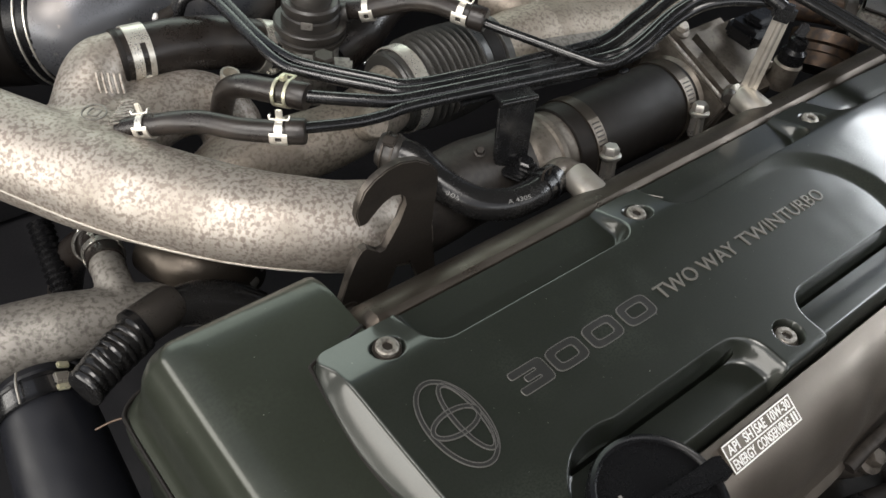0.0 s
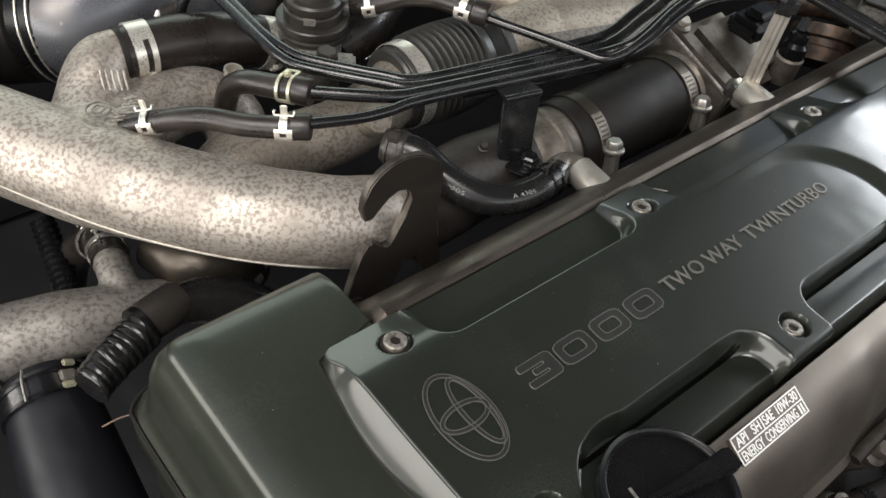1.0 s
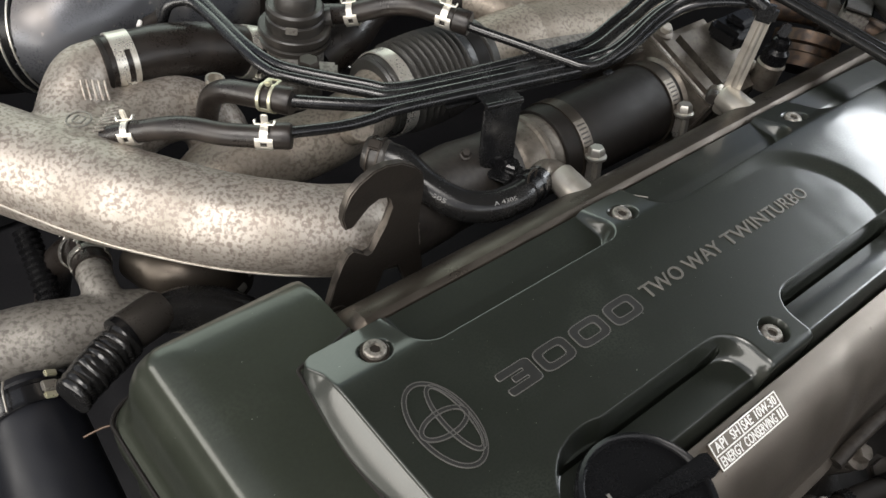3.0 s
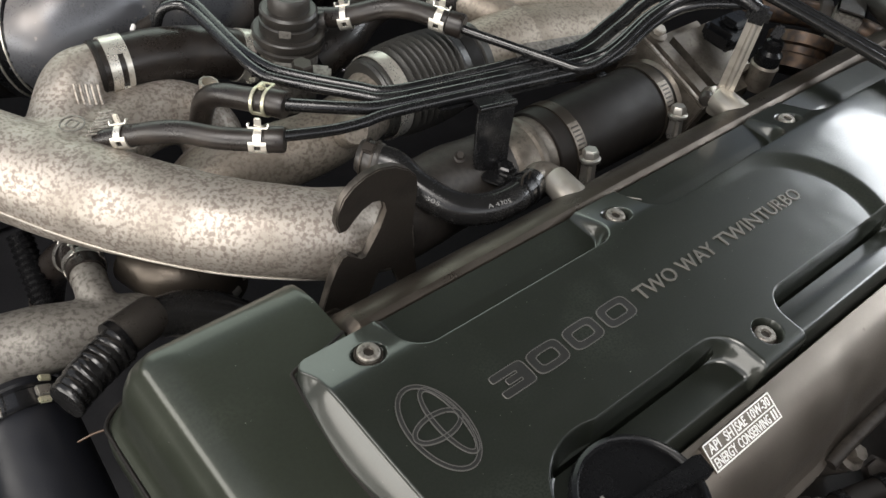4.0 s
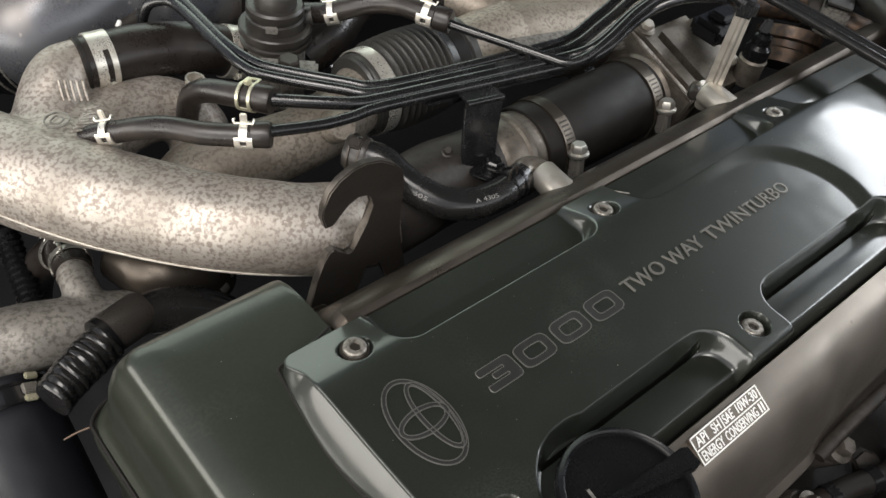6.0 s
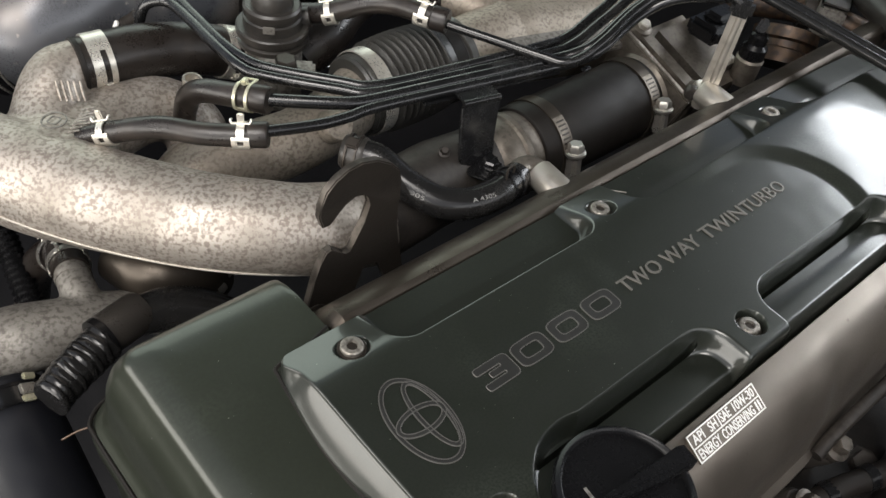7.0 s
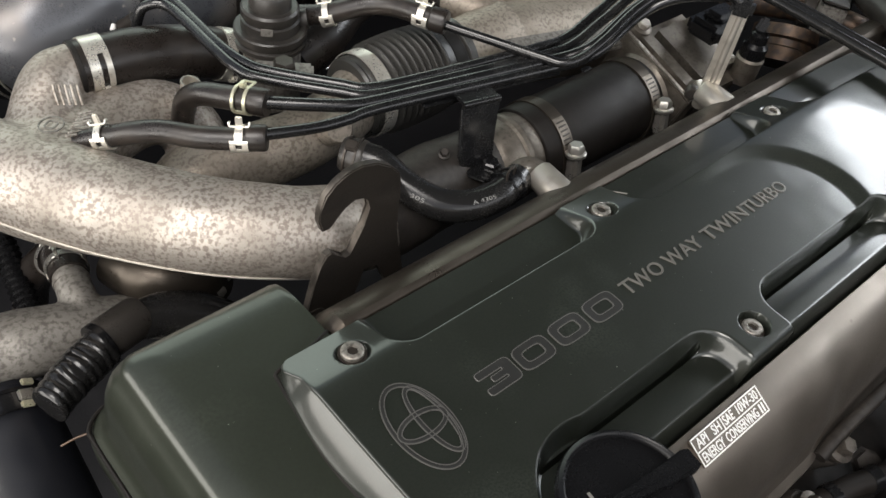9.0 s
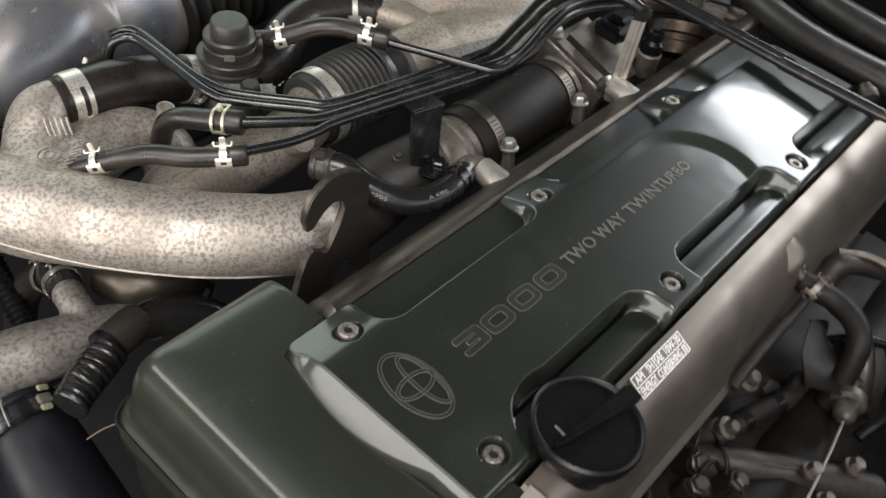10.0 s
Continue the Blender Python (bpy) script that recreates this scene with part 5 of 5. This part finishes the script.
part("lever", block((-0.008, -0.0025, 0), (0.010, 0.0025, 0.003), 0.001, pose(0.036, 0.172, -0.120, 0, -20, 25)), STEEL, fitting)

# radiator hose
rad = thing("radiator_hose", (-0.17, 0.09, -0.20), "thick black radiator hose with a clamp", "hose")
part("hose", swept([(-0.128, 0.178, -0.150), (-0.133, 0.150, -0.155), (-0.139, 0.105, -0.165), (-0.144, 0.060, -0.175), (-0.150, 0.0, -0.19)], [0.024, 0.029, 0.032, 0.034, 0.034], 32), RADHOSE, rad)
rad_clamp = thing("hose_clamp", (-0.1315, 0.162, -0.152), "dark steel clamp with brassy ends on the radiator hose", "hose clamp")
rm = basis((-0.1315, 0.162, -0.1525), (0.13, 0.96, 0.15), (0, -0.2, 0.9))
part("strap", band(rm, 0.0285, 0.0150, 0.0012), TUBEPAINT, rad_clamp)
for q in (-0.0062, 0.0062):
    part("rib", band(rm @ Matrix.Translation((0, 0, q)), 0.0294, 0.0022, 0.0010), PLASTIC, rad_clamp)
for a, q in ((22, -0.0055), (30, 0.0100)):
    part("end", block((0.0290, -0.0030, q - 0.0022), (0.0318, 0.0050, q + 0.0022), 0.0008, rm @ Matrix.Rotation(radians(a), 4, "Z")), YELLOWZINC, rad_clamp, "brassy clamp end")
part("tongue", block((0.0290, -0.0040, -0.0030), (0.0325, 0.0060, 0.0045), 0.001, rm @ Matrix.Rotation(radians(24), 4, "Z")), STEEL, rad_clamp)
part("wire", swept([rm @ Vector(v) for v in ((0.0300, -0.010, 0.012), (0.0318, -0.012, 0.004), (0.0312, -0.013, -0.009))], 0.0008, 8, 4), STEEL, rad_clamp)
part("end_lip", lathe((-0.1285, 0.1775, -0.1505), (-0.15, -0.95, -0.15), [(-0.001, 0.022), (0, 0.0258), (0.004, 0.0268), (0.006, 0.0255)], 30), RADHOSE, rad)
wire = thing("thin_wire", (-0.115, 0.095, -0.11), "thin orange-brown wire beside the timing cover", "wire")
part("wire", swept([(-0.119, 0.102, -0.11), (-0.109, 0.1, -0.107), (-0.098, 0.096, -0.105)], 0.0006, 8), WIRE, wire)

# ---- intake side ----
union = thing("vent_union", (0.318, -0.150, -0.04), "pale metal vent union on the cam cover's flank", "union")
part("boss", lathe((0.3075, -0.1375, -0.0335), (0.1, -0.93, -0.32), [(0, 0.0250), (0.014, 0.0222), (0.0195, 0.0196), (0.0205, 0.0180), (0.0208, 0.0085)], 40), BRONZE, union)
part("tube", lathe((0.318, -0.153, -0.040), (0.1, -0.93, -0.32), [(0, 0.0085), (0.008, 0.0085), (0.009, 0.006), (0.03, 0.006)], 20), DARKSTEEL, union)
vent = hose([(0.319, -0.164, -0.046), (0.3225, -0.176, -0.050), (0.327, -0.195, -0.052), (0.3210, -0.213, -0.054), (0.311, -0.225, -0.062), (0.302, -0.230, -0.085), (0.296, -0.232, -0.115)], 0.0088, "curved dusty black vent hose with a steel clamp", RUBBERDULL)
spring_clamp((0.3215, -0.176, -0.0485), (0.05, -0.95, -0.28), (0.1, -0.3, 0.9), 0.0100, 0.010, "worn steel spring clamp on the vent hose", FLANGE, 0.008)
rail = thing("intake_runner_rail", (0.26, -0.21, -0.13), "oily cast intake manifold rail, darkened for its shade", "manifold")
part("rail", swept([(0.05, -0.235, -0.150), (0.20, -0.238, -0.150), (0.36, -0.240, -0.150), (0.52, -0.240, -0.150)], 0.034, 24, wobble=0.004), DARKOIL, rail)
part("flange", block((0.02, -0.215, -0.20), (0.54, -0.168, -0.125), 0.006), DARKOIL, rail)
part("dark_rod", swept([(0.215, -0.1755, -0.078), (0.242, -0.1745, -0.070), (0.318, -0.1765, -0.057)], 0.0042, 14), GREASY, rail)
for x, y, z, r in ((0.2505, -0.178, -0.098, 0.0075), (0.204, -0.188, -0.104, 0.0062)):
    ob = bolt((x, y, z), (0, -0.45, 0.9), r * 0.85, 0.010, "steel flange bolt on the intake flange", HARDWARE, r * 1.35, "intake flange bolts")
    part("pedestal", lathe((x, y + 0.003, z - 0.004), (0, -0.45, 0.9), [(-0.03, r * 1.5), (-0.002, r * 1.5), (0, r * 1.3)], 20), CASTDARK, ob)
tab = thing("lug", (0.266, -0.195, -0.11), "dull cast lug beside a bolt", "bracket")
part("lug", plate([(-0.014, -0.012), (0.012, -0.014), (0.012, -0.004), (0.009, 0.004), (0.000, 0.010), (-0.012, 0.006)], 0.006, pose(0.268, -0.194, -0.112, 24, 0, -20), 0.003), GREASY, tab)
cable = thing("throttle_cable", (0.24, -0.25, -0.10), "thin bare throttle cable with a pale end ferrule", "cable")
part("cable", swept([(0.277, -0.247, -0.098), (0.235, -0.252, -0.098), (0.190, -0.256, -0.098), (0.10, -0.262, -0.098)], 0.0011, 8), MACHINED, cable)
part("ferrule", lathe((0.272, -0.247, -0.098), (0.95, 0.2, 0.05), [(0, 0.004), (0.004, 0.008), (0.016, 0.0095), (0.018, 0.013), (0.025, 0.013), (0.026, 0.009)], 16), HARDWARE, cable)
part("holder", plate([(-0.006, -0.03), (0.006, -0.03), (0.007, 0.006), (0.003, 0.010), (-0.005, 0.009)], 0.005, basis((0.303, -0.236, -0.105), (0.6, -0.3, 0.75), (0.7, 0.5, -0.3)), 0.001), DARKOIL, cable)
for x, y, z, r in ((0.218, -0.249, -0.104, 0.0075), (0.249, -0.270, -0.108, 0.0075), (0.208, -0.266, -0.110, 0.0065)):
    bolt((x, y, z), (0.1, -0.2, 1), r * 0.75, 0.009, "grey bolt on the dark manifold", HARDWARE, r)
lever = thing("fuel_rail_end", (0.44, -0.19, -0.08), "grey metal lever arm beside the intake", "bracket")
part("arm", swept([(0.372, -0.176, -0.080), (0.384, -0.178, -0.066), (0.396, -0.190, -0.064), (0.420, -0.215, -0.070)], [0.011, 0.011, 0.008, 0.008], 14), GREASY, lever)
part("rod", swept([(0.386, -0.172, -0.056), (0.400, -0.192, -0.055), (0.404, -0.214, -0.056), (0.404, -0.250, -0.060)], 0.0032, 12), FLANGE, lever)
loop2 = hose([(0.365, -0.195, -0.085), (0.345, -0.215, -0.075), (0.325, -0.235, -0.085), (0.310, -0.25, -0.11)], 0.0085, "thin black looped hose beside the intake")


def connector(x, y, z, rx, ry, rz):
    m = pose(x, y, z, rx, ry, rz)
    ob = thing("injector_connector", (x, y, z), "dark plastic injector connector below the cam cover", "connector", "injector connectors")
    up = m.to_3x3() @ Vector((0, 0, 1))
    part("body", block((-0.010, -0.007, -0.020), (0.010, 0.007, 0.004), 0.0025, m), DARKOIL, ob)
    part("collar", lathe(m @ Vector((0, 0, 0.002)), up, [(0, 0.0072), (0.001, 0.0078), (0.003, 0.0078), (0.004, 0.0064), (0.007, 0.0062), (0.008, 0.0050)], 6), GREASY, ob)
    part("latch", block((-0.0035, -0.0095, -0.012), (0.0035, -0.0065, 0.003), 0.001, m), PLASTIC, ob)
    part("wire", swept([m @ Vector(v) for v in ((0.004, 0.004, -0.004), (0.010, 0.010, 0.006), (0.022, 0.012, 0.004), (0.034, 0.006, -0.010))], 0.0018, 8, 5), RUBBERDULL, ob)


for where in ((0.112, -0.190, -0.112, 0, 15, 20), (0.150, -0.196, -0.110, 12, 6, -25), (0.176, -0.214, -0.114, 20, -3, 35), (0.168, -0.186, -0.112, 28, -12, 10)):
    connector(*where)

for k, (pts, r) in enumerate((
        ([(0.275, -0.262, -0.106), (0.300, -0.268, -0.094), (0.330, -0.262, -0.090), (0.365, -0.246, -0.092)], 0.0050),
        ([(0.330, -0.200, -0.098), (0.352, -0.226, -0.088), (0.372, -0.258, -0.090)], 0.0038))):
    loom_wire = thing("wiring_loom", pts[2], "thin black taped wiring loom over the intake manifold", "wiring loom", "wiring looms")
    part("wire", swept(pts, r, 12), RUBBERDULL if k % 2 else PLASTIC, loom_wire)
    part("tape", swept(pts[1:3], r * 1.2, 12, 5), PLASTIC, loom_wire)
runner = thing("intake_runner", (0.21, -0.22, -0.12), "dark greasy cast intake runner below the cam cover", "manifold")
part("runner", swept([(0.178, -0.178, -0.128), (0.194, -0.201, -0.122), (0.218, -0.234, -0.120), (0.240, -0.264, -0.122), (0.262, -0.292, -0.130)], [0.0130, 0.0118, 0.0112, 0.0118, 0.0130], 24, wobble=0.0016), CASTDARK, runner)
part("rib", swept([(0.186, -0.196, -0.115), (0.206, -0.224, -0.1105), (0.228, -0.254, -0.1115)], 0.0018, 10, 5), CASTDARK, runner)
taped = thing("wiring_loom", (0.25, -0.20, -0.10), "thick black taped wiring loom beside the manifold bolts", "wiring loom", "wiring looms")
part("sleeve", swept([(0.196, -0.186, -0.112), (0.214, -0.192, -0.106), (0.238, -0.199, -0.101), (0.262, -0.208, -0.100), (0.290, -0.208, -0.104)], 0.0075, 18, wobble=0.0008), RUBBERDULL, taped)
for q in ((0.221, -0.194, -0.1045), (0.250, -0.2035, -0.1002)):
    part("tape", lathe(q, (0.93, -0.30, 0.10), [(-0.004, 0.0078), (-0.0035, 0.0085), (0.0035, 0.0085), (0.004, 0.0078)], 20), PLASTIC, taped)
notch = thing("harness_bracket", (0.310, -0.222, -0.092), "dark sheet metal harness bracket with a notch", "bracket")
part("plate", plate([(0.272, -0.212), (0.300, -0.196), (0.336, -0.187), (0.346, -0.197), (0.329, -0.203), (0.325, -0.211), (0.341, -0.213), (0.346, -0.230), (0.310, -0.244), (0.285, -0.236)], 0.0020, pose(0, 0, -0.0910), 0.0006), RUBBERDULL, notch)
part("lip", swept([(0.336, -0.187, -0.0895), (0.346, -0.197, -0.0895), (0.329, -0.203, -0.0895), (0.325, -0.211, -0.0895), (0.341, -0.213, -0.0895)], 0.0013, 8, 3), GREASY, notch)
part("flap", block((0.276, -0.216, -0.130), (0.300, -0.213, -0.090), 0.001), RUBBERDULL, notch)

# ---- rear of the bay ----
rear = thing("heater_pipe", (0.60, -0.03, -0.02), "dull grey heater hose across the rear", "hose")
# both rear hoses take a greyer material in place of their broad highlight
part("hose", swept([(0.640, 0.090, -0.010), (0.600, 0.020, -0.008), (0.580, -0.040, -0.006), (0.575, -0.110, -0.004), (0.580, -0.20, -0.004)], 0.0150, 22), VALVE, rear)
rear2 = thing("heater_pipe", (0.66, -0.03, -0.02), "black rubber hose beside the heater pipe", "hose")
part("hose", swept([(0.700, 0.040, -0.012), (0.668, -0.020, -0.008), (0.650, -0.080, -0.004), (0.645, -0.16, -0.002)], 0.0165, 22), VALVE, rear2)
elbow = thing("rear_cap", (0.575, -0.13, -0.01), "pale zinc hose clip at the rear pipes", "clip")
part("clip", lathe((0.545, -0.112, -0.012), (0.6, 0.6, 0.2), [(0, 0.008), (0.002, 0.009), (0.009, 0.009), (0.010, 0.0065), (0.016, 0.0065), (0.018, 0.004)], 20), HARDWARE, elbow)
copper = thing("copper_ring", (0.58, 0.10, -0.06), "coppery metal cap with ring grooves", "cap")
part("cap", lathe((0.560, 0.085, -0.080), (0.5, 0.35, 0.8), [(0, 0.030), (0.012, 0.030), (0.014, 0.026), (0.020, 0.026), (0.022, 0.030), (0.032, 0.030), (0.034, 0.022)], 32), RUST, copper)

relay = thing("relay_box", (0.597, 0.074, -0.05), "dull beige plastic connector box at the rear of the bay", "connector")
part("box", block((-0.016, -0.012, -0.030), (0.016, 0.012, 0.0), 0.003, pose(0.597, 0.074, -0.018, 0, 0, 25)), CASTDULL, relay)
part("lid", block((-0.017, -0.013, 0.0), (0.017, 0.013, 0.004), 0.002, pose(0.597, 0.074, -0.018, 0, 0, 25)), VALVE, relay)
rear_tube = thing("heater_pipe", (0.609, 0.101, -0.05), "rusty brown pipe near the firewall", "pipe")
part("pipe", swept([(0.559, 0.161, -0.050), (0.609, 0.101, -0.045), (0.639, 0.031, -0.050)], 0.013, 20), RUST, rear_tube)
part("collar", lathe((0.609, 0.101, -0.045), (0.55, -0.83, 0), [(-0.006, 0.014), (-0.005, 0.0165), (0.005, 0.0165), (0.006, 0.014)], 22), CASTDARK, rear_tube)
